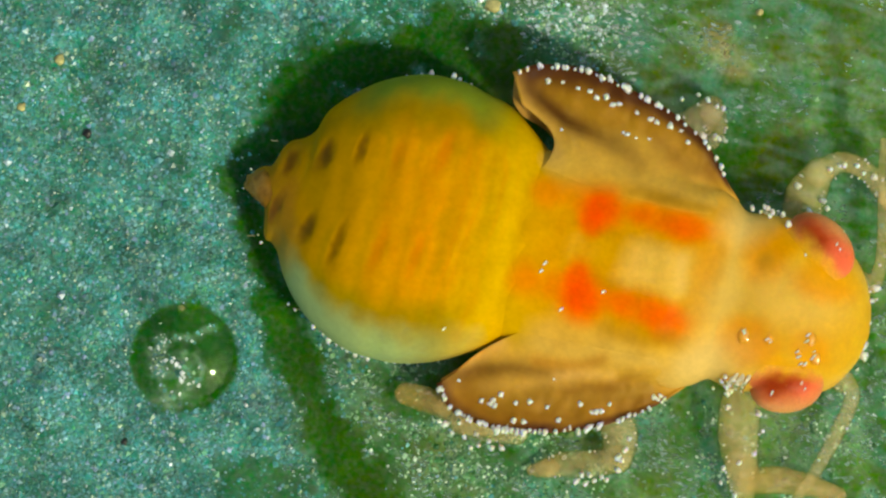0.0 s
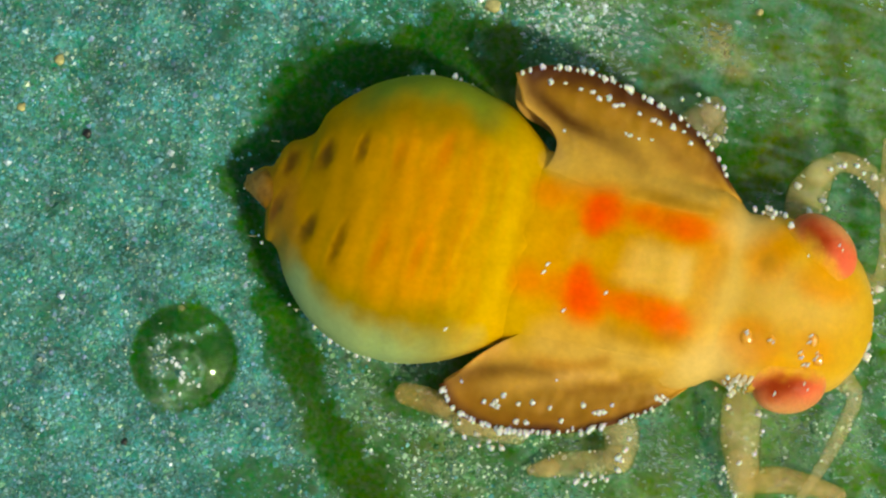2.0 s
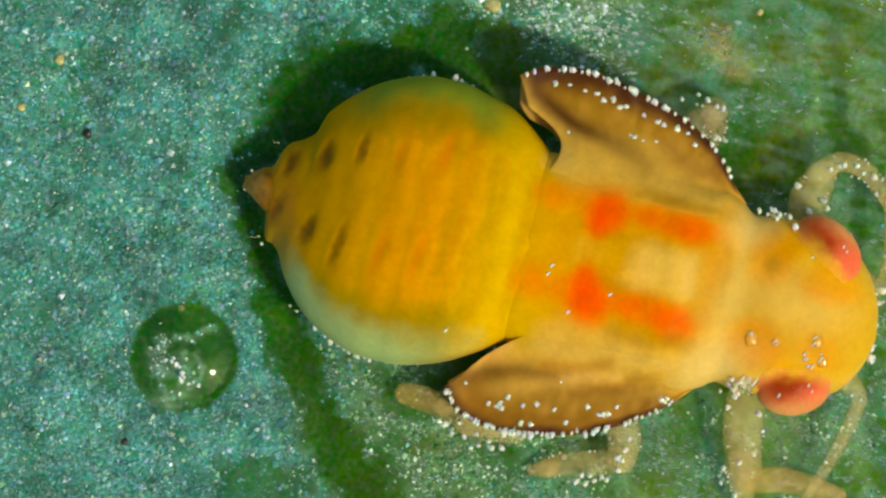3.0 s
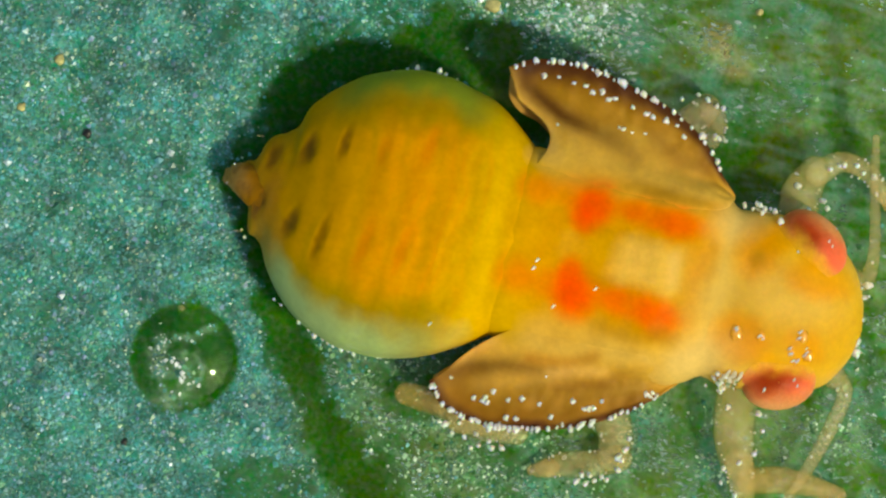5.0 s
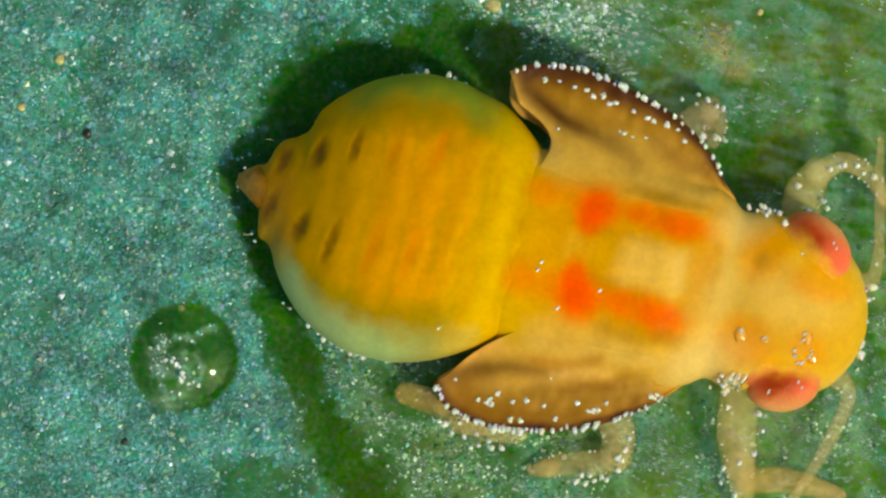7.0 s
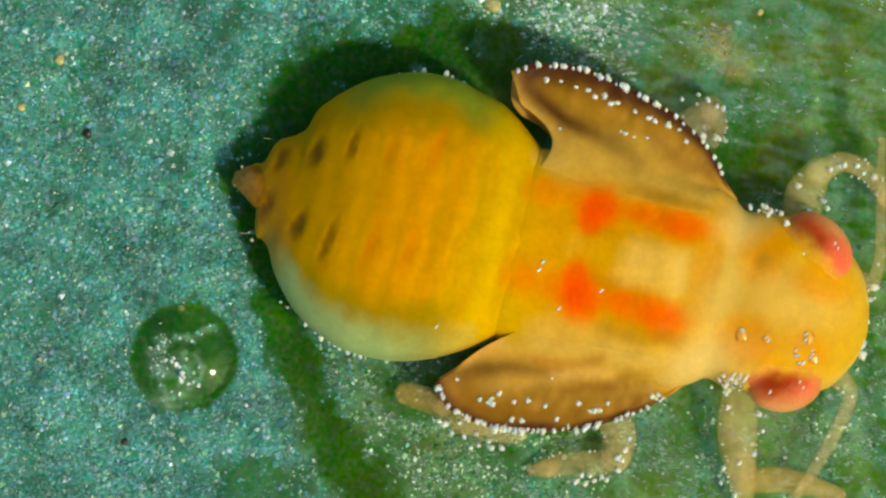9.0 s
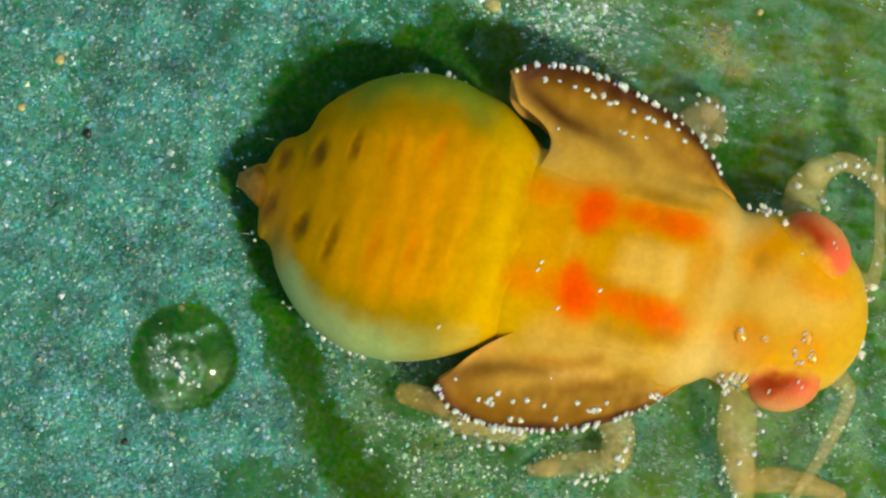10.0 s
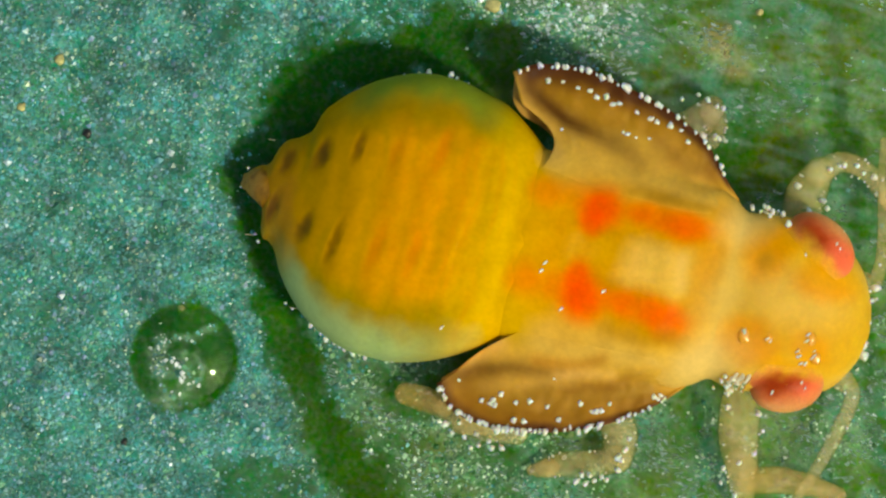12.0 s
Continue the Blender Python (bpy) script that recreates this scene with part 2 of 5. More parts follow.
def wax_and_caustic(x, y):
    """Pale marks under the drop, 0 to 1: washed-up wax, and its caustic and reflections painted as a crescent and a few
    thin arcs.
    """
    far, side = np.hypot(x - 326, y - 632), np.degrees(np.arctan2(y - 632, x - 326)) % 360
    lumps = 0.65 + 0.5 * wobble(x, y, 9, 9) + 0.25 * wobble(x, y, 20, 10)
    pale_mark = 0.9 * np.exp(-((far - 50 - 4 * wobble(x, y, 16, 14)) / 15) ** 2) * smooth(95, 140, side) * (1 - smooth(205, 240, side)) * lumps
    pale_mark = np.maximum(pale_mark, 0.75 * np.exp(-((x - 318) / 22) ** 2 - ((y - 655) / 30) ** 2) * lumps)
    for line, k in (((310, 597), (326, 596), (342, 600)), 0.7), (((350, 592), (364, 583), (380, 580)), 0.7), (((345, 628), (360, 652), (352, 674), (334, 690)), 0.5), (((300, 626), (330, 624)), 0.5):
        pale_mark = np.maximum(pale_mark, k * stroke(x, y, line, 6) * lumps)
    pale_mark = np.maximum(pale_mark, 0.7 * np.exp(-((x - 305) / 34) ** 2 - ((y - 706) / 16) ** 2) * lumps)
    return np.clip(pale_mark, 0, 1)


def bloom(x, y):
    """How much pale wax bloom lies on the leaf, 0 to 1."""
    ragged = 0.30 * wobble(x, y, 34, 1) + 0.2 * wobble(x, y, 13, 2) + 0.12 * wobble(x, y, 6, 3)
    bare = np.zeros_like(x, float)
    for cx, cy, a, b, turn, k in BARE_AND_SHADE:
        c, s = math.cos(radians(turn)), math.sin(radians(turn))
        u, v = ((x - cx) * c + (y - cy) * s) / a, (-(x - cx) * s + (y - cy) * c) / b
        bare = np.maximum(bare, k * (1 - smooth(0.55, 1.2, np.sqrt(u * u + v * v) + ragged * 0.9)))
    bare = np.maximum(bare, 1 - smooth(0.9, 1.05, np.hypot(x - 326, y - 632) / 101 + 0.08 * ragged))
    right = np.maximum(smooth(880, 1150, x + 0.25 * (441 - y)), 0.8 * smooth(430, 720, x) * smooth(560, 680, y))
    streak = 0.5 + 0.5 * wobble(x + 0.4 * y, (y - 0.45 * x) * 2.6, 60, 5) + 0.35 * wobble(x, y, 22, 6)
    cover = 1 - right * (0.1 + 0.75 * smooth(0.3, 0.8, streak))
    cover *= 0.8 + 0.24 * wobble(x, y, 90, 4) + 0.26 * wobble(x, y, 38, 8) + 0.18 * wobble(x, y, 17, 7)
    for cx, cy, a, b, turn, k in THICK:
        c, s = math.cos(radians(turn)), math.sin(radians(turn))
        u, v = ((x - cx) * c + (y - cy) * s) / a, (-(x - cx) * s + (y - cy) * c) / b
        cover = np.maximum(cover, k * (1 - smooth(0.3, 1.2, np.sqrt(u * u + v * v) + ragged * 0.7)))
    # the drop's painted caustic counts as bloom here
    return np.clip(np.maximum(cover * (1 - bare), wax_and_caustic(x, y)), 0, 1)


def leaf_height(x, y):
    groove = sum(-9 * np.exp(-((((x - cx) * math.sin(radians(a)) - (y - cy) * math.cos(radians(a))) / w) ** 2))
                 for cx, cy, a, w in ((540, 660, 72, 30), (1475, 160, 84, 24)))
    return groove + 5 * wobble(x, y, 120, 11) + 2.0 * wobble(x, y, 38, 12) + 0.8 * wobble(x, y, 9, 13)


def leaf_axis(lo, hi, step, far):
    mid = np.arange(lo, hi + step, step)
    out = np.cumsum(step * 1.22 ** np.arange(1, 40))
    out = out[out < far]
    return np.concatenate([lo - out[::-1], mid, mid[-1] + out])


def build_leaf():
    xs, ys = leaf_axis(-40, 1608, 3.0, 30000), leaf_axis(-40, 922, 3.0, 20000)
    y, x = np.meshgrid(ys, xs, indexing="ij")
    x, y = x.ravel(), y.ravel()
    k = bloom(x, y)[:, None]
    green = 0.5 + 0.5 * wobble(x, y, 70, 21)[:, None]
    yellow = np.clip(wobble(x, y, 45, 22) + 0.5 * wobble(x, y, 20, 23), 0, 1)[:, None]
    base = np.array(rgb(20, 68, 5)) * (1 - green) + np.array(rgb(38, 94, 18)) * green
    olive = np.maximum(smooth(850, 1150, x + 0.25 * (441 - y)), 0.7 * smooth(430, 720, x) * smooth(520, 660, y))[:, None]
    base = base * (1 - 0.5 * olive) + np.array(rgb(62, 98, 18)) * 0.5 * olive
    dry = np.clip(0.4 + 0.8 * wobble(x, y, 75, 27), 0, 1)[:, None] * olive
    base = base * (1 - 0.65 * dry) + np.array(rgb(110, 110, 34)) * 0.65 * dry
    base = base * (1 - 0.4 * yellow) + np.array(rgb(72, 114, 6)) * 0.4 * yellow
    # lighter yellow-green towards the lower right
    lower_right = (smooth(1080, 1300, x) * smooth(280, 420, y) * np.clip(0.75 + 0.5 * wobble(x, y, 40, 36), 0, 1))[:, None]
    base = base * (1 - 0.6 * lower_right) + np.array(rgb(84, 126, 28)) * 0.6 * lower_right
    blue = np.clip(0.58 + 0.7 * wobble(x, y, 100, 24) + 0.4 * (smooth(200, 900, y) - smooth(700, 1400, x)), 0, 1)[:, None]
    wax = np.array(rgb(66, 140, 106)) * (1 - blue) + np.array(rgb(76, 146, 136)) * blue
    wax = wax * (1 + 0.3 * wobble(x, y, 52, 34) + 0.2 * wobble(x, y, 24, 35))[:, None]
    far = 0.8 * np.maximum(smooth(850, 1150, x + 0.25 * (441 - y)), smooth(430, 720, x + 30 * wobble(x, y, 60, 25)) * smooth(520, 660, y))[:, None]
    warmth = np.clip(0.5 + 0.9 * wobble(x, y, 62, 28), 0, 1)[:, None]
    wax = wax * (1 - far) + (np.array(rgb(82, 146, 116)) * (1 - warmth) + np.array(rgb(126, 150, 88)) * warmth) * far
    # light focused by the drop is painted pale into the leaf's colour
    col = dab(base * (1 - k) + wax * k, 0.75 * wax_and_caustic(x, y), rgb(164, 180, 136))
    # soft combed streaks where the bloom is rubbed, and a smear of cream-coloured residue
    combed = smooth(1000, 1160, x) * (1 - smooth(430, 560, y))
    comb = wobble((x + 0.2 * y) * 0.45, (y - 0.2 * x) * 1.5, 15, 29)
    col = dab(col, np.clip(comb + 0.1, 0, 1) * 0.5 * combed, rgb(104, 142, 126))
    col = dab(col, np.clip(-comb, 0, 1) * 0.4 * combed, rgb(50, 88, 20))
    smear = np.maximum(stroke(x, y, [(1264, 72), (1280, 90), (1302, 114)], 25), 0.5 * stroke(x, y, [(1280, 50), (1284, 70)], 12))
    col = dab(col, np.clip(smear * (0.75 + 0.3 * wobble(x, y, 12, 30)), 0, 1) * 0.62, rgb(186, 180, 128))
    col = dab(col, stroke(x, y, [(1262, 50), (1278, 56)], 14) * 0.5 + stroke(x, y, [(1290, 126), (1316, 130)], 12) * 0.5, rgb(128, 96, 8))
    v = place(x, y, leaf_height(x, y))
    # the blade's thickness: its rim goes down to an underside
    n_x, n_y = len(xs), len(ys)
    rim = np.concatenate([np.arange(n_x), np.arange(1, n_y) * n_x + n_x - 1, np.arange(n_x - 2, -1, -1) + (n_y - 1) * n_x, np.arange(n_y - 2, 0, -1) * n_x])
    under = v[rim] - (0, 0, 260 * U)
    low, n_r = len(v) + np.arange(len(rim)), len(rim)
    faces = grid_faces(n_y, n_x)[:, ::-1].tolist() + [[int(rim[i]), int(low[i]), int(low[(i + 1) % n_r]), int(rim[(i + 1) % n_r])][::-1] for i in range(n_r)] + [low.tolist()]
    v, col, k, olive = np.vstack([v, under]), np.vstack([col, col[rim]]), np.vstack([k, k[rim]]), np.vstack([olive, olive[rim]])
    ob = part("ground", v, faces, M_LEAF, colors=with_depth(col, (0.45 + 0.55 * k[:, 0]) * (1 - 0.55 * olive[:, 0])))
    return tagged(ob, "green leaf blade under a pale blue-green wax bloom", "leaf", kind="structure")


def build_grains(count=260000):
    rng = np.random.default_rng(4)
    x, y = rng.uniform(-30, 1598, count), rng.uniform(-30, 912, count)
    blur = np.maximum(smooth(1020, 1160, x) * (1 - smooth(430, 560, y)), 0.25 * smooth(1120, 1240, x))
    keep = rng.uniform(0, 1, count) < bloom(x, y) ** 1.6 * (1 - 0.9 * blur) * (0.6 + 0.5 * wobble(x, y, 14, 31) - 0.36 * smooth(850, 1150, x) * (1.3 - wobble(x, y, 30, 32)))
    x, y = x[keep], y[keep]
    r = rng.gamma(2.8, 0.72, len(x)) + 0.6
    c = place(x, y, leaf_height(x, y) + r * 0.1)
    octa = np.array([(1, 0, 0), (-1, 0, 0), (0, 1, 0), (0, -1, 0), (0, 0, 1), (0, 0, -1)], float)
    q = rng.normal(size=(len(x), 3, 3))
    a = q[:, 0] / np.linalg.norm(q[:, 0], axis=1)[:, None]
    b = np.cross(a, q[:, 1])
    b /= np.linalg.norm(b, axis=1)[:, None]
    turn = np.stack([a, b, np.cross(a, b)], 1)
    v = c[:, None] + np.einsum("kj,njm->nkm", octa, turn) * (r * U)[:, None, None] * (1, 1, 0.5)
    f = np.array([(0, 2, 4), (2, 1, 4), (1, 3, 4), (3, 0, 4), (2, 0, 5), (1, 2, 5), (3, 1, 5), (0, 3, 5)])
    f = (f[None] + 6 * np.arange(len(x))[:, None, None]).reshape(-1, 3)
    # blue-green grains, paler and yellower where the bloom is rubbed thin
    cool = np.array([rgb(*c) for c in ((46, 104, 88), (56, 120, 104), (66, 132, 130), (80, 148, 148), (92, 154, 122), (100, 154, 168), (122, 150, 178), (142, 174, 146), (142, 186, 190), (190, 210, 216))])
    warm = np.array([rgb(*c) for c in ((44, 96, 44), (62, 116, 62), (86, 136, 88), (108, 154, 108), (130, 170, 126), (150, 186, 150), (168, 198, 172), (190, 212, 188), (208, 224, 206), (224, 232, 220))])
    pick = rng.choice(10, len(x), p=(0.17, 0.2, 0.2, 0.165, 0.115, 0.08, 0.03, 0.02, 0.016, 0.004))
    rub = np.maximum(smooth(820, 1080, x + 0.25 * (441 - y)), smooth(450, 700, x) * smooth(540, 660, y))
    col = np.where((rng.uniform(0, 1, len(x)) < 0.9 * rub)[:, None], warm[pick], cool[pick])
    # frosty, bluish-white wax gathers in one corner of the rubbed stretch
    frost = np.exp(-((x - 1010) / 120) ** 2 - ((y - 25 - 0.15 * (x - 1010)) / 55) ** 2)
    white = np.array([rgb(*c) for c in ((150, 178, 170), (176, 200, 204), (200, 216, 226), (220, 230, 238))])
    col = np.where((rng.uniform(0, 1, len(x)) < 0.42 * frost)[:, None], white[rng.integers(0, 4, len(x))], col)
    col = col * (1 + 0.35 * wobble(x, y, 52, 34) + 0.25 * wobble(x, y, 24, 35))[:, None]
    ob = part("wax_bloom", v.reshape(-1, 3), f, M_GRAIN, colors=np.repeat(col, 6, 0), flat=True)
    return tagged(ob, "pale blue-green wax grains scattered over the leaf", "wax bloom", kind="stuff")


def build_glints(count=5600):
    """Larger flat flakes of wax that lie in loose, combed drifts; whitish glints are put into their colour."""
    rng = np.random.default_rng(14)
    x, y = rng.uniform(-20, 1590, count * 7), rng.uniform(-20, 905, count * 7)
    thin = np.maximum(smooth(850, 1050, x), smooth(430, 650, x) * smooth(560, 660, y))
    drift = smooth(-0.1, 0.7, wobble(x + 0.4 * y, (y - 0.4 * x) * 1.8, 46, 33)) * (0.12 + 0.88 * thin) * (1 - 0.55 * smooth(1110, 1200, x) * (1 - smooth(430, 520, y)))
    for cx, cy, a, b in ((1010, 25, 110, 40), (1080, 60, 90, 34), (950, 45, 60, 34), (1340, 190, 60, 22), (1250, 60, 90, 20), (1160, 800, 60, 40), (1230, 850, 50, 40), (1490, 740, 60, 90), (1410, 765, 60, 36)):
        drift = np.maximum(drift, 1.0 * np.exp(-((x - cx) / a) ** 2 - ((y - cy) / b) ** 2))
    keep = (rng.uniform(0, 1, len(x)) < drift) & (bloom(x, y) > 0.15)
    x, y = x[keep][:count], y[keep][:count]
    r = np.minimum(rng.gamma(3.0, 0.7, len(x)) + 0.9, 3.4)
    r = r * (1 + 0.5 * rng.uniform(-1, 1, len(x)) * smooth(1000, 1160, x) * (1 - smooth(430, 560, y)))
    c = place(x, y, leaf_height(x, y) + 0.5)
    octa = np.array([(2.1, 0.35, 0), (-2.1, -0.2, 0), (0.1, 0.8, 0), (0, -0.8, 0), (0.2, 0, 0.1), (0, 0, -0.3)])
    turn = rng.normal(-0.35, 0.35, len(x))
    cs, sn = np.cos(turn)[:, None], np.sin(turn)[:, None]
    o = np.stack([octa[:, 0] * cs - octa[:, 1] * sn, octa[:, 0] * sn + octa[:, 1] * cs, octa[:, 2] + 0 * cs], -1)
    o = o * (r * U)[:, None, None] * rng.uniform(0.6, 1.3, (len(x), 6, 1)) + c[:, None]
    f = np.array([(0, 2, 4), (2, 1, 4), (1, 3, 4), (3, 0, 4), (2, 0, 5), (1, 2, 5), (3, 1, 5), (0, 3, 5)])
    f = (f[None] + 6 * np.arange(len(x))[:, None, None]).reshape(-1, 3)
    pale = np.array([rgb(*q) for q in ((96, 140, 112), (120, 158, 140), (140, 172, 164), (164, 190, 190), (206, 220, 226))])
    col = pale[rng.choice(5, len(x), p=(0.3, 0.3, 0.22, 0.12, 0.06))]
    frost = np.exp(-((x - 1010) / 120) ** 2 - ((y - 25 - 0.15 * (x - 1010)) / 55) ** 2)
    col = np.where((rng.uniform(0, 1, len(x)) < 0.8 * frost)[:, None], np.array(rgb(222, 232, 238)), col)
    ob = part("wax_flakes", o.reshape(-1, 3), f, M_FLAKE, colors=np.repeat(col, 6, 0), flat=True)
    return tagged(ob, "whitish wax flakes and glints in drifts on the leaf", "wax flakes", kind="stuff")


def build_drop():
    """A clear drop with a slightly uneven rim, lying on the leaf."""
    rings, around = 26, 64
    t = np.linspace(0, 1, rings)[:, None]
    th = np.linspace(0, 2 * np.pi, around, endpoint=False)[None]
    rim = 92 * (1 + 0.015 * np.cos(2 * th + 0.8) + 0.015 * np.cos(3 * th))
    rad = rim * t
    z = -3 + 22 * (1 - t ** 2.2) ** 1.05 + 0.6 * np.sin(3 * th + 1) * t * (1 - t ** 2) * 2
    x, y = 326 + rad * np.cos(th), 632 + rad * np.sin(th)
    # closed underside, sunk into the leaf
    tb = np.linspace(1, 0.02, 8)[1:, None]
    xb, yb = 326 + rim * tb * np.cos(th), 632 + rim * tb * np.sin(th)
    zb = leaf_height(xb, yb) * 0 - 24.0
    v = place(np.vstack([x, xb]), np.vstack([y, yb]), np.vstack([z + 0 * th, zb]))
    ob = part("water_drop", v.reshape(-1, 3), grid_faces(rings + 7, around, True)[:, ::-1], M_WATER)
    rng = np.random.default_rng(12)
    # white flakes: wax grains, and bright glints of the water given a shape
    for fx, fy, r in ((280, 618, 5), (294, 638, 6), (303, 640, 6), (312, 645, 6), (318, 650, 5), (322, 660, 6), (320, 674, 8), (333, 680, 4), (352, 683, 6), (330, 636, 4), (296, 652, 4), (308, 634, 4), (326, 668, 4), (340, 604, 4), (318, 600, 4),
                      (358, 592, 3), (372, 578, 3), (352, 650, 3), (342, 676, 4), (304, 694, 4), (394, 706, 5), (400, 698, 4), (318, 698, 4), (292, 606, 4)):
        p = rng.normal(size=(6, 3))
        p = np.array([(1, 0, 0), (-1, 0, 0), (0, 1, 0), (0, -1, 0), (0, 0, 0.6), (0, 0, -0.6)]) * r * 0.8 + p * r * 0.2
        up = 21 * (1 - min(1.0, ((fx - 326) ** 2 + (fy - 632) ** 2) / 92 ** 2))
        part("wax_glint", p * U + place(fx, fy, up), [(0, 2, 4), (2, 1, 4), (1, 3, 4), (3, 0, 4), (2, 0, 5), (1, 2, 5), (3, 1, 5), (0, 3, 5)], M_SALT, ob, "white flake in the drop, for wax grains and glints", flat=True)
    # smaller white flakes fill out the painted caustic crescent
    for _ in range(26):
        a, d, r = rng.uniform(2.3, 4.1), rng.normal(50, 9), rng.uniform(1.2, 3.2)
        p = np.array([(1, 0, 0), (-1, 0, 0), (0, 1, 0), (0, -1, 0), (0, 0, 0.6), (0, 0, -0.6)]) * r + rng.normal(0, 0.25 * r, (6, 3))
        part("wax_glint", p * U + place(326 + d * math.cos(a), 632 + d * math.sin(a), 3), [(0, 2, 4), (2, 1, 4), (1, 3, 4), (3, 0, 4), (2, 0, 5), (1, 2, 5), (3, 1, 5), (0, 3, 5)], M_SALT, ob, "white flake in the drop, for wax grains and glints")
    return tagged(ob, "clear round water drop lying on the leaf", "drop")


def clump(x, y, spread_by, count, seed, label):
    """A loose clump of small pale grains."""
    rng = np.random.default_rng(seed)
    a, d = rng.uniform(0, 2 * np.pi, count), spread_by * np.abs(rng.normal(0, 0.42, count))
    gx, gy, r = x + d * np.cos(a), y + 1.4 * d * np.sin(a), rng.uniform(2, 4, count)
    c = place(gx, gy, leaf_height(gx, gy) + r * 0.4)
    octa = np.array([(1, 0, 0), (-1, 0, 0), (0, 1, 0), (0, -1, 0), (0, 0, 0.6), (0, 0, -0.6)])
    v = c[:, None] + (octa[None] + rng.normal(0, 0.2, (count, 6, 3))) * (r * U)[:, None, None]
    f = np.array([(0, 2, 4), (2, 1, 4), (1, 3, 4), (3, 0, 4), (2, 0, 5), (1, 2, 5), (3, 1, 5), (0, 3, 5)])
    f = (f[None] + 6 * np.arange(count)[:, None, None]).reshape(-1, 3)
    return tagged(part("crumb_clump", v.reshape(-1, 3), f, M_CREAM), label, "debris", "crumbs on the leaf")


def crumb(name, x, y, r, material, label, seed, flat=0.45):
    rng = np.random.default_rng(seed)
    bm = bmesh.new()
    bmesh.ops.create_icosphere(bm, subdivisions=2, radius=1)
    shift = rng.uniform(0, 50, 3)
    pts = []
    for v in bm.verts:
        d = np.array(v.co)
        k = 1 + 0.6 * noise.noise(Vector(d * 1.6 + shift)) + 0.4 * noise.noise(Vector(d * 3.5 + shift))
        pts.append(d * k * (r, r * rng.uniform(0.9, 1), r * flat))
    f = [[v.index for v in p.verts] for p in bm.faces]
    bm.free()
    p = np.array(pts)
    base = place(x, y, leaf_height(np.array([x]), np.array([y]))[0] + r * flat * 0.5)
    ob = part(name, p * U, f, material)
    ob.location = base
    return tagged(ob, label, "debris", "crumbs on the leaf")


# ---- the nymph ----
MID = np.array((900.0, 420.0))
nymph = tagged(new("leaf_louse_nymph"), "yellow-orange leaf-louse nymph with red eyes on the leaf", "insect")
HOME = place(*MID, 0)
nymph.location = HOME
TAIL, LEAN = np.array((435.0, 325.0)), radians(14)
AX, AN = np.array((math.cos(LEAN), math.sin(LEAN))), np.array((math.sin(LEAN), -math.cos(LEAN)))


def own(px, py, z):
    """The nymph's own space, from the plan's grid."""
    return place(px, py, z) - HOME


def plan_of(s, n):
    """Along and across the body's axis to the plan's grid."""
    return TAIL[0] + s * AX[0] + n * AN[0], TAIL[1] + s * AX[1] + n * AN[1]


def axis_of(px, py):
    """The plan's grid to along and across the body's axis."""
    dx, dy = px - TAIL[0], py - TAIL[1]
    return dx * AX[0] + dy * AX[1], dx * AN[0] + dy * AN[1]


def loft(s, upper, lower, top, middle, base, around=120, crest=0.85):
    """A body section: outline and heights along the axis s; returns plan coordinates, (s, v) and faces."""
    th = np.linspace(0, 2 * np.pi, around, endpoint=False)[None]
    c, w = ((upper + lower) / 2)[:, None], ((upper - lower) / 2)[:, None]
    sn, cs = np.sin(th), np.cos(th)
    n = c + w * np.sign(cs) * np.abs(cs) ** 0.92
    z = middle[:, None] + np.where(sn > 0, (top - middle)[:, None] * np.abs(sn) ** np.reshape(crest, (-1, 1)), -(middle - base)[:, None] * np.abs(sn))
    S = s[:, None] + 0 * th
    return S, n, z, cs + 0 * S, grid_faces(len(s), around, True)


def blob(px, py, cx, cy, a, b, turn=0.0, soft=0.5):
    c, s = math.cos(radians(turn)), math.sin(radians(turn))
    u, v = ((px - cx) * c + (py - cy) * s) / a, (-(px - cx) * s + (py - cy) * c) / b
    return 1 - smooth(1 - soft, 1 + soft, np.sqrt(u * u + v * v))


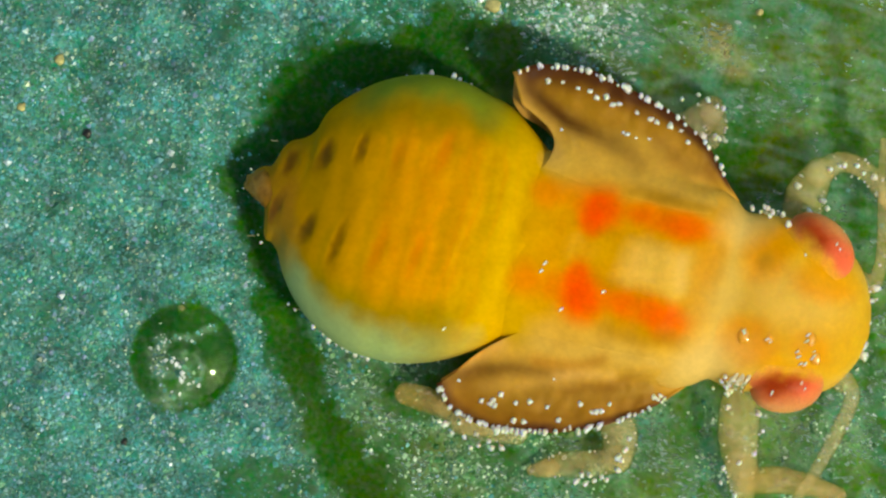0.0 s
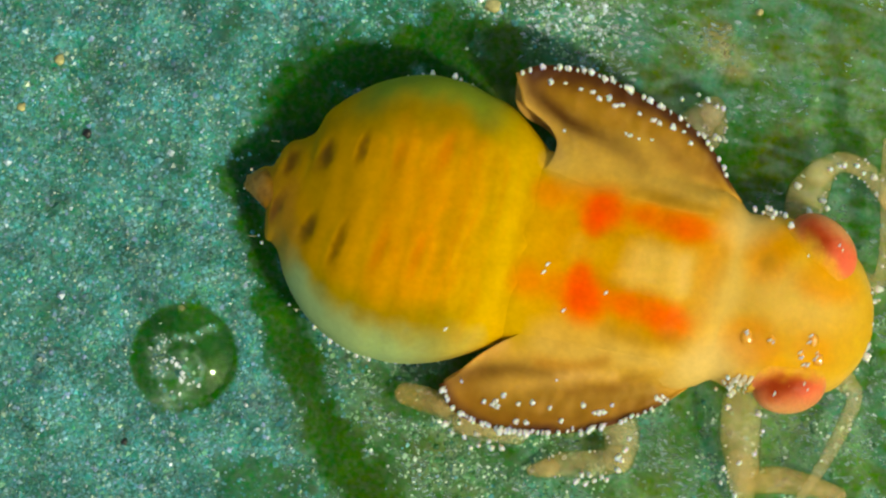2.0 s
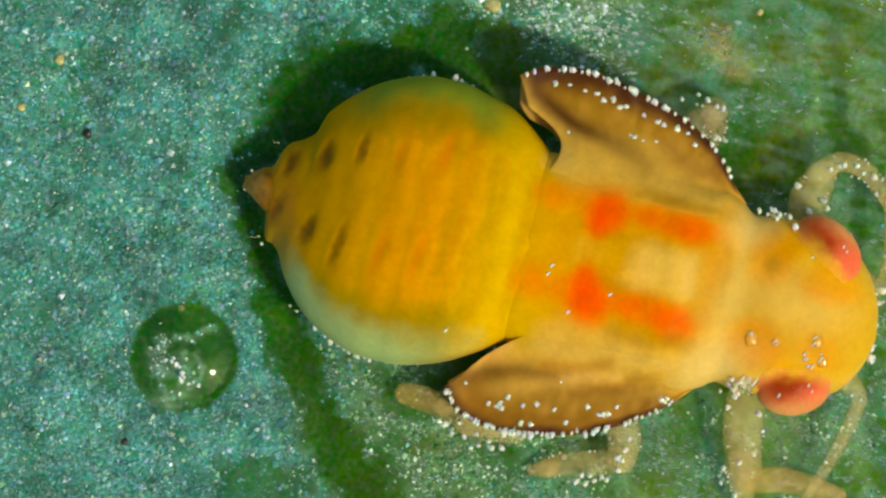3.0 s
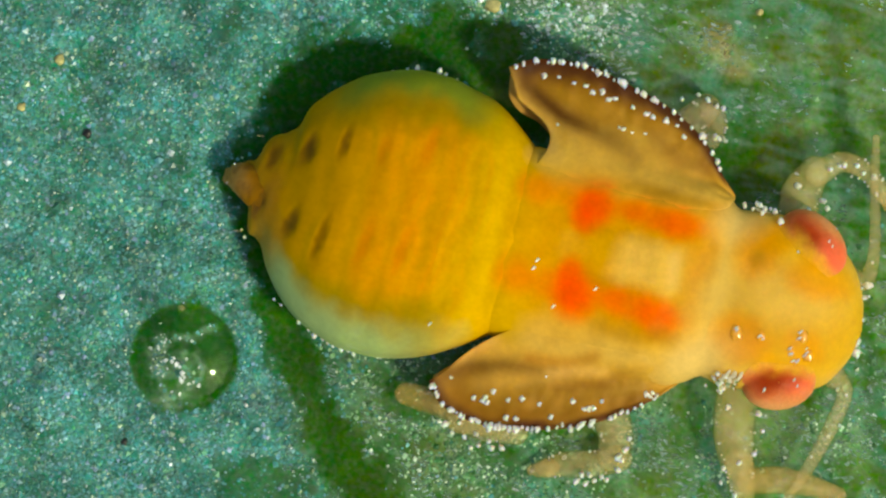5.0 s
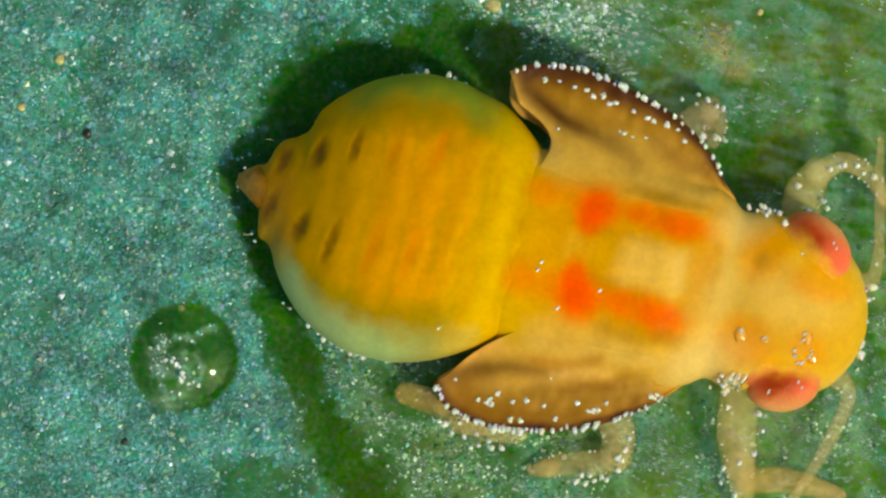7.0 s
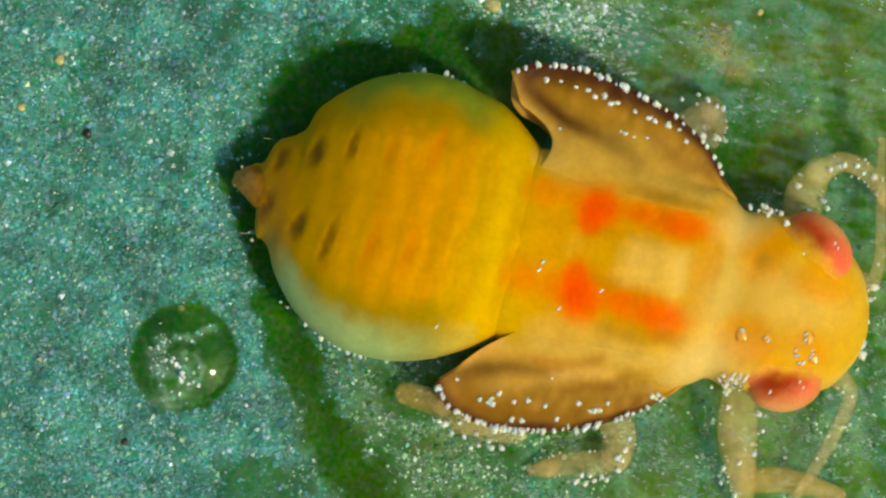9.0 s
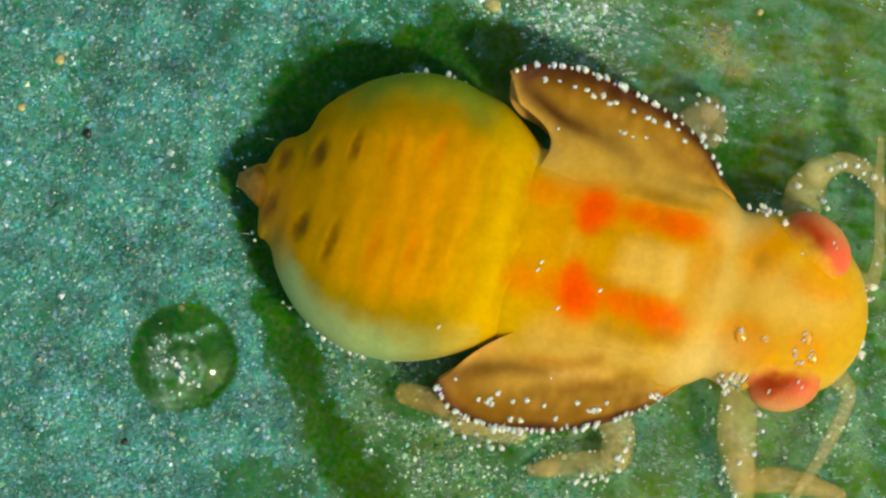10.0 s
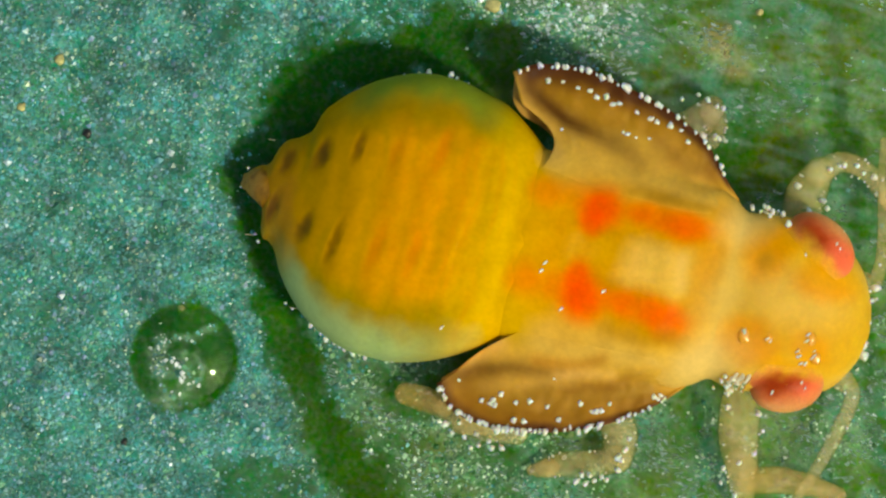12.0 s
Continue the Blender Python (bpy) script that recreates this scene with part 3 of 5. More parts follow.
def build_abdomen():
    """The swollen abdomen, its last segments, which slide in and out of it, and the tail tip."""
    def shell(s, tuck):
        up = curve([(0, 4), (8, 22), (25, 38), (40, 46), (49, 76), (86, 107), (100, 124), (107, 150), (126, 178), (145, 198), (195, 237), (270, 266), (330, 268), (380, 257), (420, 247), (450, 230), (485, 204), (505, 188), (530, 168), (560, 140)], s)
        lo = curve([(0, -2), (8, -12), (25, -24), (44, -36), (52, -77), (70, -91), (82, -102), (100, -136), (145, -190), (195, -224), (270, -246), (330, -245), (400, -225), (455, -196), (510, -158), (560, -120)], s)
        top = curve([(0, 62), (50, 108), (100, 150), (200, 222), (300, 252), (400, 249), (480, 242), (515, 237), (560, 210)], s)
        ridge = 0.5 - 0.5 * np.cos((s - 40) / 64 * 2 * np.pi)
        top = top - 2.2 * (1 - ridge) * smooth(60, 160, s) * (1 - smooth(480, 520, s)) - tuck
        mid = curve([(0, 46), (100, 78), (250, 112), (400, 112), (500, 118), (560, 95)], s)
        base = curve([(0, 34), (100, 24), (300, 14), (560, 40)], s) + tuck
        S, n, z, v, f = loft(s, up - tuck, lo + tuck, top, mid, base, crest=0.85 - 0.15 * smooth(380, 490, s))
        px, py = plan_of(S, n)
        wob = 0.06 * wobble(px, py, 50, 41) + 0.05 * wobble(px, py, 20, 42)
        col = np.zeros((*px.shape, 3)) + np.array(rgb(214, 144, 0))
        col = dab(col, smooth(330, 470, S) * 0.75, rgb(214, 168, 4))
        col = dab(col, (1 - smooth(80, 270, S + 90 * wob)) * 0.85, rgb(172, 125, 4))
        # segment seams, wavy and broken, darker towards the tail
        seam = np.abs(((S + 10 * wobble(n, S, 60, 43) + 5 * wobble(n, S, 24, 48) + 0.0003 * n * n) - 40) / 64 % 1 - 0.5) * 2
        patchy = np.clip(0.65 + 0.5 * wobble(n * 1.0, S, 55, 57), 0.15, 1)
        col = dab(col, smooth(0.55, 1.0, seam) * (0.34 - 0.16 * smooth(200, 400, S)) * patchy * (1 - smooth(470, 500, S)), rgb(146, 122, 14))
        col = dab(col, (1 - smooth(0.0, 0.5, np.abs(seam - 0.35) * 2)) * 0.24 * patchy * smooth(150, 300, S), rgb(230, 140, 2))
        col = dab(col, np.clip(wobble(px + 0.25 * py, (py - 0.25 * px) * 0.5, 26, 56), 0, 1) * 0.16, rgb(190, 148, 10))
        col = dab(col, smooth(450, 505, S + 12 * wobble(px, py, 30, 49)), rgb(208, 160, 8))
        # pale green flanks
        lowside = smooth(0.62, 0.92, -v + 0.7 * wob + 0.16 * smooth(250, 60, S)) * smooth(60, 130, S) * (1 - 0.65 * smooth(300, 430, S))
        upside = smooth(0.6, 0.92, v + wob) * smooth(120, 200, S) * (1 - 0.8 * smooth(360, 470, S))
        col = dab(col, smooth(0.42, 0.68, -v + 0.7 * wob) * (1 - smooth(380, 460, S)) * 0.75, rgb(142, 124, 10))
        col = dab(col, lowside, rgb(152, 168, 108))
        col = dab(col, upside, rgb(128, 136, 36))
        col = dab(col, smooth(0.5, 0.7, v + wob) * (1 - smooth(0.72, 0.9, v)) * 0.65 * smooth(110, 200, S) * (1 - smooth(330, 430, S)), rgb(142, 114, 8))
        col = dab(col, (1 - smooth(20, 110, S + 14 * wobble(px, py, 16, 58))) * 0.8, rgb(164, 112, 22))
        col = dab(col, blob(px, py, 500, 410, 30, 60, -12, 0.6) * 0.6, rgb(158, 112, 34))
        col = dab(col, blob(px, py, 512, 345, 16, 34, 22, 0.7) * 0.45, rgb(160, 106, 30))
        for cx, cy, a, b, k, c in ((514, 288, 12, 22, 0.8, (100, 62, 10)), (490, 364, 9, 26, 0.7, (108, 70, 20)), (578, 272, 12, 24, 0.9, (96, 62, 10)), (566, 288, 14, 18, 0.4, (120, 82, 10)), (640, 262, 9, 26, 0.75, (120, 76, 12)),
                                   (704, 275, 11, 28, 0.4, (206, 110, 4)), (786, 270, 14, 34, 0.4, (226, 118, 0)), (868, 300, 10, 30, 0.25, (190, 130, 8)),
                                   (484, 380, 9, 17, 0.6, (104, 64, 30)), (546, 400, 11, 22, 0.85, (104, 70, 12)), (536, 414, 11, 16, 0.5, (110, 76, 12)), (598, 426, 9, 32, 0.75, (130, 84, 8)), (586, 452, 8, 12, 0.4, (130, 84, 8)),
                                   (668, 440, 13, 40, 0.45, (224, 118, 0)), (738, 448, 12, 40, 0.42, (218, 116, 0)), (816, 450, 10, 34, 0.3, (190, 136, 8))):
            col = dab(col, blob(px + 4 * wobble(px, py, 12, 46), py + 3 * wobble(px, py, 9, 59), cx, cy, a * 0.8, b, 22, 0.65) * k, rgb(*c))
            z = z - 4 * blob(px, py, cx, cy, a, b, 22, 0.6) * k * (z > 60)
        fore = smooth(435, 495, S + 14 * wobble(px, py, 30, 49))[..., None]
        col = col * (1 - fore) + thorax_colour(px, py) * fore
        z = z + 1.1 * wobble(px, py, 30, 44) + 0.5 * wobble(px, py, 12, 45)
        return px, py, z, S, col, f

    px, py, z, S, col, f = shell(np.linspace(146, 560, 250), 1.5 * (1 - smooth(146, 230, np.linspace(146, 560, 250))))
    ob = part("abdomen", own(px, py, z).reshape(-1, 3), f[:, ::-1], M_BELLY, nymph, "swollen segmented abdomen, orange-yellow with pale green sides",
              with_depth(col, smooth(222, 285, S) * (1 - smooth(415, 468, S))))
    s = np.concatenate([4 + 40 * (1 - np.cos(np.linspace(0, np.pi / 2, 14))), np.linspace(47, 300, 120)])
    px, py, z, S, col, f = shell(s, 7 * smooth(165, 300, s) ** 1.5)
    rear = part("tail_section", own(px, py, z).reshape(-1, 3), f[:, ::-1], M_BELLY, ob, "tapering olive-yellow tail end with brown pits", with_depth(col, 1 - smooth(90, 150, S)))
    tip_v, tip_f = tube([(512, 352, 82), (480, 334, 76), (462, 327, 64), (450, 324, 54)], [44, 34, 26, 19], 28, 14, 0.8)
    tip_v = tip_v + 3.2 * wobble(tip_v[:, 0] + tip_v[:, 2], tip_v[:, 1] - tip_v[:, 2], 13, 47)[:, None] + 1.4 * wobble(tip_v[:, 0], tip_v[:, 1] + tip_v[:, 2], 6, 60)[:, None]
    tip = np.zeros((len(tip_v), 3)) + np.array(rgb(156, 116, 58))
    tip = dab(tip, smooth(458, 482, tip_v[:, 0] + 10 * wobble(tip_v[:, 1], tip_v[:, 2], 12, 48)), rgb(138, 92, 14))
    tip = dab(tip, np.clip(wobble(tip_v[:, 0] + tip_v[:, 2], tip_v[:, 1], 9, 50), 0, 1) * 0.75, rgb(92, 56, 16))
    tip_ob = part("tail_tip", own(*tip_v.T), tip_f[:, ::-1], M_BODY, ob, "brown blunt tail tip", with_depth(tip, 0.5 + 0 * tip[:, 0]))
    return ob, rear, tip_ob


def fore_body(s):
    """Outline and heights of thorax and head, which run into one another."""
    up = curve([(478, 178), (505, 187), (560, 187), (650, 188), (740, 194), (815, 196), (845, 186), (878, 166), (915, 172), (960, 174), (1010, 166), (1060, 146), (1095, 116), (1118, 78), (1130, 42), (1135, 10)], s)
    lo = curve([(478, -152), (505, -159), (560, -161), (650, -164), (740, -172), (815, -172), (850, -156), (880, -138), (915, -146), (960, -142), (1010, -134), (1060, -120), (1095, -98), (1118, -62), (1130, -30), (1135, -4)], s)
    top = curve([(478, 237), (505, 240), (530, 241), (620, 242), (740, 242), (830, 230), (880, 217), (980, 214), (1050, 196), (1100, 160), (1126, 120), (1135, 96)], s)
    for c in (600, 735):
        top = top - 1.2 * np.exp(-((s - c) / 16) ** 2)
    mid = curve([(478, 128), (560, 142), (760, 146), (870, 124), (1000, 108), (1135, 84)], s)
    base = curve([(478, 50), (700, 26), (870, 40), (1000, 34), (1100, 46), (1135, 74)], s)
    return up, lo, top, mid, base


def back_height(px, py):
    """Height of the fore body's back over a spot of the plan."""
    s = np.clip((px - TAIL[0]) * AX[0] + (py - TAIL[1]) * AX[1], 490, 1100)
    n = (px - TAIL[0]) * AN[0] + (py - TAIL[1]) * AN[1]
    up, lo, top, mid, _ = fore_body(s)
    cs = np.clip(np.abs((n - (up + lo) / 2) / ((up - lo) / 2)), 0, 0.985) ** (1 / 0.92)
    return mid + (top - mid) * np.sqrt(1 - cs * cs) ** 0.7 + 1.4 * wobble(px, py, 30, 53) + 0.6 * wobble(px, py, 12, 54)


def neck_colour(col, px, py):
    """Cream skin on both sides of the neck."""
    for cx, cy, a, b in ((1258, 644, 74, 44), (1322, 398, 44, 34)):
        col = dab(col, blob(px + 6 * wobble(px, py, 18, 67), py, cx, cy, a, b, -20, 0.8) * 0.45, rgb(222, 186, 118))
    return col


def thorax_colour(px, py):
    """Amber back with red-orange blotches and a cream saddle; cream shoulders that run out into the wing pads."""
    S, n = axis_of(px, py)
    up, lo, *_ = fore_body(np.clip(S, 478, 870))
    v = (n - (up + lo) / 2) / ((up - lo) / 2)
    wob = wobble(px, py, 40, 51)
    fine = wobble(px, py, 16, 55)
    col = np.zeros((*px.shape, 3)) + np.array(rgb(212, 156, 18))
    col = dab(col, smooth(0.4, 0.78, np.abs(v) + 0.1 * wob) * 0.9, rgb(210, 162, 72))
    col = dab(col, 1 - smooth(500, 590, S + 15 * wob), rgb(212, 158, 8))
    col = dab(col, blob(px, py, 1020, 440, 46, 36, 14, 0.6) * 0.5, rgb(220, 170, 50))
    col = dab(col, smooth(780, 850, S + 10 * wob), rgb(212, 168, 78))
    for cx, cy, a, b, turn in ((1060, 368, 80, 62, 0), (1185, 392, 120, 48, 13), (1015, 515, 90, 76, 0), (1140, 552, 118, 54, 17), (960, 420, 40, 100, 14), (1262, 440, 26, 90, 14)):
        col = dab(col, blob(px, py, cx, cy, a, b, turn, 0.6) * 0.5, rgb(222, 146, 0))
    for cx, cy, a, b, turn, k, c in ((968, 340, 30, 26, 10, 0.65, (238, 112, 6)), (1032, 348, 36, 24, 14, 0.5, (236, 110, 6)), (1066, 368, 36, 34, -30, 1, (248, 72, 0)), (1050, 396, 22, 20, 0, 0.8, (248, 76, 0)),
                                     (1176, 388, 78, 22, 13, 0.85, (234, 96, 0)), (1216, 404, 36, 24, 10, 0.7, (240, 88, 0)), (1134, 378, 20, 16, 0, 0.5, (236, 92, 0)), (928, 492, 26, 30, 10, 0.65, (236, 108, 10)),
                                     (985, 508, 32, 26, 0, 0.6, (236, 112, 4)), (1030, 526, 36, 42, -10, 1, (248, 72, 0)), (1022, 485, 20, 26, 0, 0.7, (248, 76, 0)),
                                     (1136, 549, 72, 26, 17, 0.85, (236, 96, 0)), (1174, 570, 34, 30, 30, 0.7, (240, 88, 0)), (1098, 536, 22, 16, 0, 0.5, (236, 100, 0)),
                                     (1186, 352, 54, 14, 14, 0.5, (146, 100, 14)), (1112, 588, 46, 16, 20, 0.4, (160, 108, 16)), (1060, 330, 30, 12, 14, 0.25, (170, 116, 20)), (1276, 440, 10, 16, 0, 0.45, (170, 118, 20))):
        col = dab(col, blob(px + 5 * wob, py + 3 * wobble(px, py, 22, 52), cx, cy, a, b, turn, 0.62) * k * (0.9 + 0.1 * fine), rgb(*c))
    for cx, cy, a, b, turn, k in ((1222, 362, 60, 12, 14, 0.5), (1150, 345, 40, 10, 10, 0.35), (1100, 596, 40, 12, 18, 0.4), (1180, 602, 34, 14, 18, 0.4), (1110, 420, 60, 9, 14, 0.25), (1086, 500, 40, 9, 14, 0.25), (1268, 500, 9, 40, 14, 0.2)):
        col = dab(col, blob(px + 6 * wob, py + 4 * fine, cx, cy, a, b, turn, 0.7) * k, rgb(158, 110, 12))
    col = dab(col, np.clip(wobble(px, py, 26, 63), 0, 1) * 0.14, rgb(206, 132, 10))
    col = dab(col, blob(px, py, 985, 285, 30, 22, 14, 0.6) * 0.8, rgb(212, 162, 70))
    # the saddle: a soft-cornered block with a paler front edge
    q, r = S - axis_of(1158, 474)[0] + 5 * wob, n - axis_of(1158, 474)[1] + 4 * fine
    block = (1 - smooth(34, 82, np.abs(q))) * (1 - smooth(22, 60, np.abs(r)))
    col = dab(col, block * 0.85, rgb(228, 182, 84))
    col = dab(col, (1 - smooth(2, 22, np.abs(q - 50))) * (1 - smooth(20, 52, np.abs(r))) * 0.4, rgb(234, 194, 112))
    col = neck_colour(col, px, py)
    return dab(col, np.clip(fine, 0, 1) * 0.1, rgb(232, 176, 60))


def build_thorax():
    s = np.linspace(478, 870, 160)
    up, lo, top, mid, base = fore_body(s)
    S, n, z, v, f = loft(s, up, lo, top, mid, base, crest=0.7)
    px, py = plan_of(S, n)
    z = z + 1.4 * wobble(px, py, 30, 53) + 0.6 * wobble(px, py, 12, 54)
    depth = smooth(515, 570, S) * (1 - smooth(828, 864, S)) * (1 - smooth(0.4, 0.66, np.abs(v)))
    return part("thorax", own(px, py, z).reshape(-1, 3), f[:, ::-1], M_BODY, nymph, "orange thorax with red-orange blotches and a cream saddle", with_depth(thorax_colour(px, py), depth))


def head_colour(px, py):
    """Yellow head with orange patches over a pale middle."""
    S, n = axis_of(px, py)
    up, lo, *_ = fore_body(np.clip(S, 870, 1134))
    v = (n - (up + lo) / 2) / ((up - lo) / 2)
    wob = wobble(px, py, 40, 61)
    col = np.zeros((*px.shape, 3)) + np.array(rgb(214, 160, 42))
    col = dab(col, blob(px, py, 1395, 525, 105, 50, 14, 0.6) * 0.9, rgb(224, 178, 80))
    col = dab(col, smooth(0.7, 0.95, np.abs(v)) * 0.6, rgb(216, 168, 76))
    col = dab(col, (1 - smooth(872, 925, S + 8 * wob)) * 0.9, rgb(212, 168, 78))
    for cx, cy, a, b, k in ((1358, 446, 40, 50, 0.6), (1318, 606, 54, 38, 0.85), (1458, 500, 52, 34, 0.7), (1430, 622, 36, 32, 0.55), (1402, 420, 26, 30, 0.5), (1370, 648, 40, 16, 0.4)):
        col = dab(col, blob(px + 7 * wob, py + 4 * wobble(px, py, 16, 62), cx, cy, a, b, 20, 0.55) * k, rgb(226, 142, 4))
    return dab(neck_colour(col, px, py), blob(px, py, 1356, 464, 15, 16, 0, 0.6) * 0.6, rgb(188, 136, 36))


def build_head():
    s = np.concatenate([np.linspace(870, 1089, 90), 1090 + 45 * np.sin(np.linspace(0.02, np.pi / 2, 40))])
    up, lo, top, mid, base = fore_body(s)
    S, n, z, v, f = loft(s, up, lo, top, mid, base, crest=0.7)
    px, py = plan_of(S, n)
    col = head_colour(px, py)
    near_eye = np.maximum(blob(px, py, 1452, 440, 84, 60, 45, 0.25), blob(px, py, 1392, 682, 80, 58, -10, 0.25))
    z = z + 1.4 * wobble(px, py, 30, 53) + 0.6 * wobble(px, py, 12, 54)
    ob = part("head", own(px, py, z).reshape(-1, 3), f[:, ::-1], M_BODY, nymph, "broad yellow head with orange patches", with_depth(col, smooth(876, 915, S) * (1 - near_eye)))
    for cx, cy, zc, a, b, h, turn, dark, pink, inner, start in ((1452, 436, 148, 70, 49, 54, 45, (1440, 418), (1488, 458), (-0.7, 0.7), 0.12), (1392, 682, 140, 66, 49, 54, -8, (1378, 680), (1424, 672), (0.1, -1.0), 0.3)):
        th, ph = np.meshgrid(np.linspace(0, 2 * np.pi, 72, endpoint=False), np.linspace(0.02, np.pi - 0.02, 48))
        c, q = math.cos(radians(turn)), math.sin(radians(turn))
        eu, ev = a * np.sin(ph) * np.cos(th), b * np.sin(ph) * np.sin(th)
        ex, ey = cx + eu * c - ev * q, cy + eu * q + ev * c
        ex_w, ey_w = ex + 5 * wobble(ex, ey, 14, 64), ey + 4 * wobble(ex, ey, 11, 65)
        ecol = np.zeros((*ex.shape, 3)) + np.array(rgb(224, 138, 86))
        ecol = dab(ecol, blob(ex_w, ey_w, *pink, 34, 30, turn, 0.6) * 0.8, rgb(236, 92, 66))
        ecol = dab(ecol, blob(ex_w, ey_w, *dark, 48, 27, turn, 0.75) * 0.95, rgb(186, 58, 8))
        ecol = dab(ecol, blob(ex_w, ey_w, dark[0], dark[1] + 4, 26, 14, turn, 0.7) * 0.5, rgb(140, 48, 6))
        edge = ((ex - cx) * inner[0] + (ey - cy) * inner[1]) / b
        fade = smooth(start - 0.3, start + 0.42, edge + 0.16 * wobble(ex, ey, 14, 64))[..., None]
        ecol = ecol * (1 - fade) + head_colour(ex, ey) * fade
        ecol = dab(ecol, smooth(0.6, 1.0, -edge) * 0.7, rgb(226, 156, 100))
        # the lens runs off the head's skin on its inner side
        es, en = axis_of(ex, ey)
        hu, hl, *_ = fore_body(np.clip(es, 870, 1134))
        brow = back_height(ex, ey) + 0.5 - 300 * smooth(0.93, 1.0, np.abs((en - (hu + hl) / 2) / ((hu - hl) / 2))) - 300 * smooth(1080, 1110, es)
        ez = zc + h * np.cos(ph)
        brow = brow - 10 * smooth(start + 0.3, start + 0.65, edge)
        ez = np.where(ph < np.pi / 2, 0.5 * (ez + brow + np.sqrt((ez - brow) ** 2 + 8 ** 2)), ez)
        part("eye", own(ex, ey, ez).reshape(-1, 3), grid_faces(48, 72, True), M_EYE, ob, "bulging pinkish red compound eye", with_depth(ecol, 1 - smooth(start - 0.2, start + 0.3, edge)))
        # pale dots on the lens stand in for its glints
        for k, (gx, gy) in enumerate(((-27, 14), (28, -4), (33, 6), (48, -34))):
            near = np.argmin((ex - cx - gx) ** 2 + (ey - cy - gy) ** 2 + 1e6 * (ph > 1.4))
            plant(GLINT, own(ex.flat[near], ey.flat[near], ez.flat[near] - 1), (0, -0.2, 1), ob, 0.8 - 0.1 * k)
    return ob


def seta_mesh(stalk, bead, material, name, seed=0, squash=1.0):
    """A short club-shaped hair standing along z: thin stalk and a lumpy wax bead, which may be a flat dot."""
    rng = np.random.default_rng(seed)
    prof = [(0.02, 0), (1.6, 0), (1.2, stalk * 0.5), (1.3, stalk)] + [(bead * math.sin(a), stalk + bead * (1 - math.cos(a)) * 1.4) for a in (0.6, 1.1, 1.6, 2.1, 2.6)] + [(0.02, stalk + bead * 2.8)]
    th = np.linspace(0, 2 * np.pi, 9, endpoint=False)
    v = np.array([[(r * math.cos(t), r * math.sin(t), h) for t in th] for r, h in prof])
    v[4:9] += rng.normal(0, 0.2 * bead, (5, 9, 3))
    v[4:, :, 0] *= 0.8 + 0.5 * rng.random()
    v[..., 2] *= squash
    me = bpy.data.meshes.new(name)
    me.from_pydata((v.reshape(-1, 3) * U).tolist(), [], grid_faces(len(prof), 9, True).tolist())
    me.materials.append(material)
    me.shade_smooth()
    return me


BEADS = [seta_mesh(3, r, M_WAX, "seta_and_glint", k) for k, r in enumerate((3.2, 3.8, 4.4, 5.0, 5.6, 4.2))]
DEW = [seta_mesh(0.5, r, M_DEW, "seta_and_glint", k + 7, 0.26) for k, r in enumerate((4.4, 5.4, 6.4))]
# a slanted white dot, a highlight on the skin made as a mesh
GLINT = seta_mesh(0.5, 3.4, M_DEW, "seta_and_glint", 12, 0.4)
GLINT.transform(Matrix.Rotation(radians(52), 4, "Z") @ Matrix.Diagonal((2.1, 0.8, 1, 1)))
HAIR = seta_mesh(26, 1.5, M_HAIR, "hair")


def plant(mesh, at, way, parent, size=1.0, name="seta_and_glint"):
    ob = new(name, mesh)
    ob.parent = parent
    q = Vector(way).to_track_quat("Z", "Y")
    ob.matrix_basis = Matrix.LocRotScale(Vector(at), q, (size, size, size))
    return ob


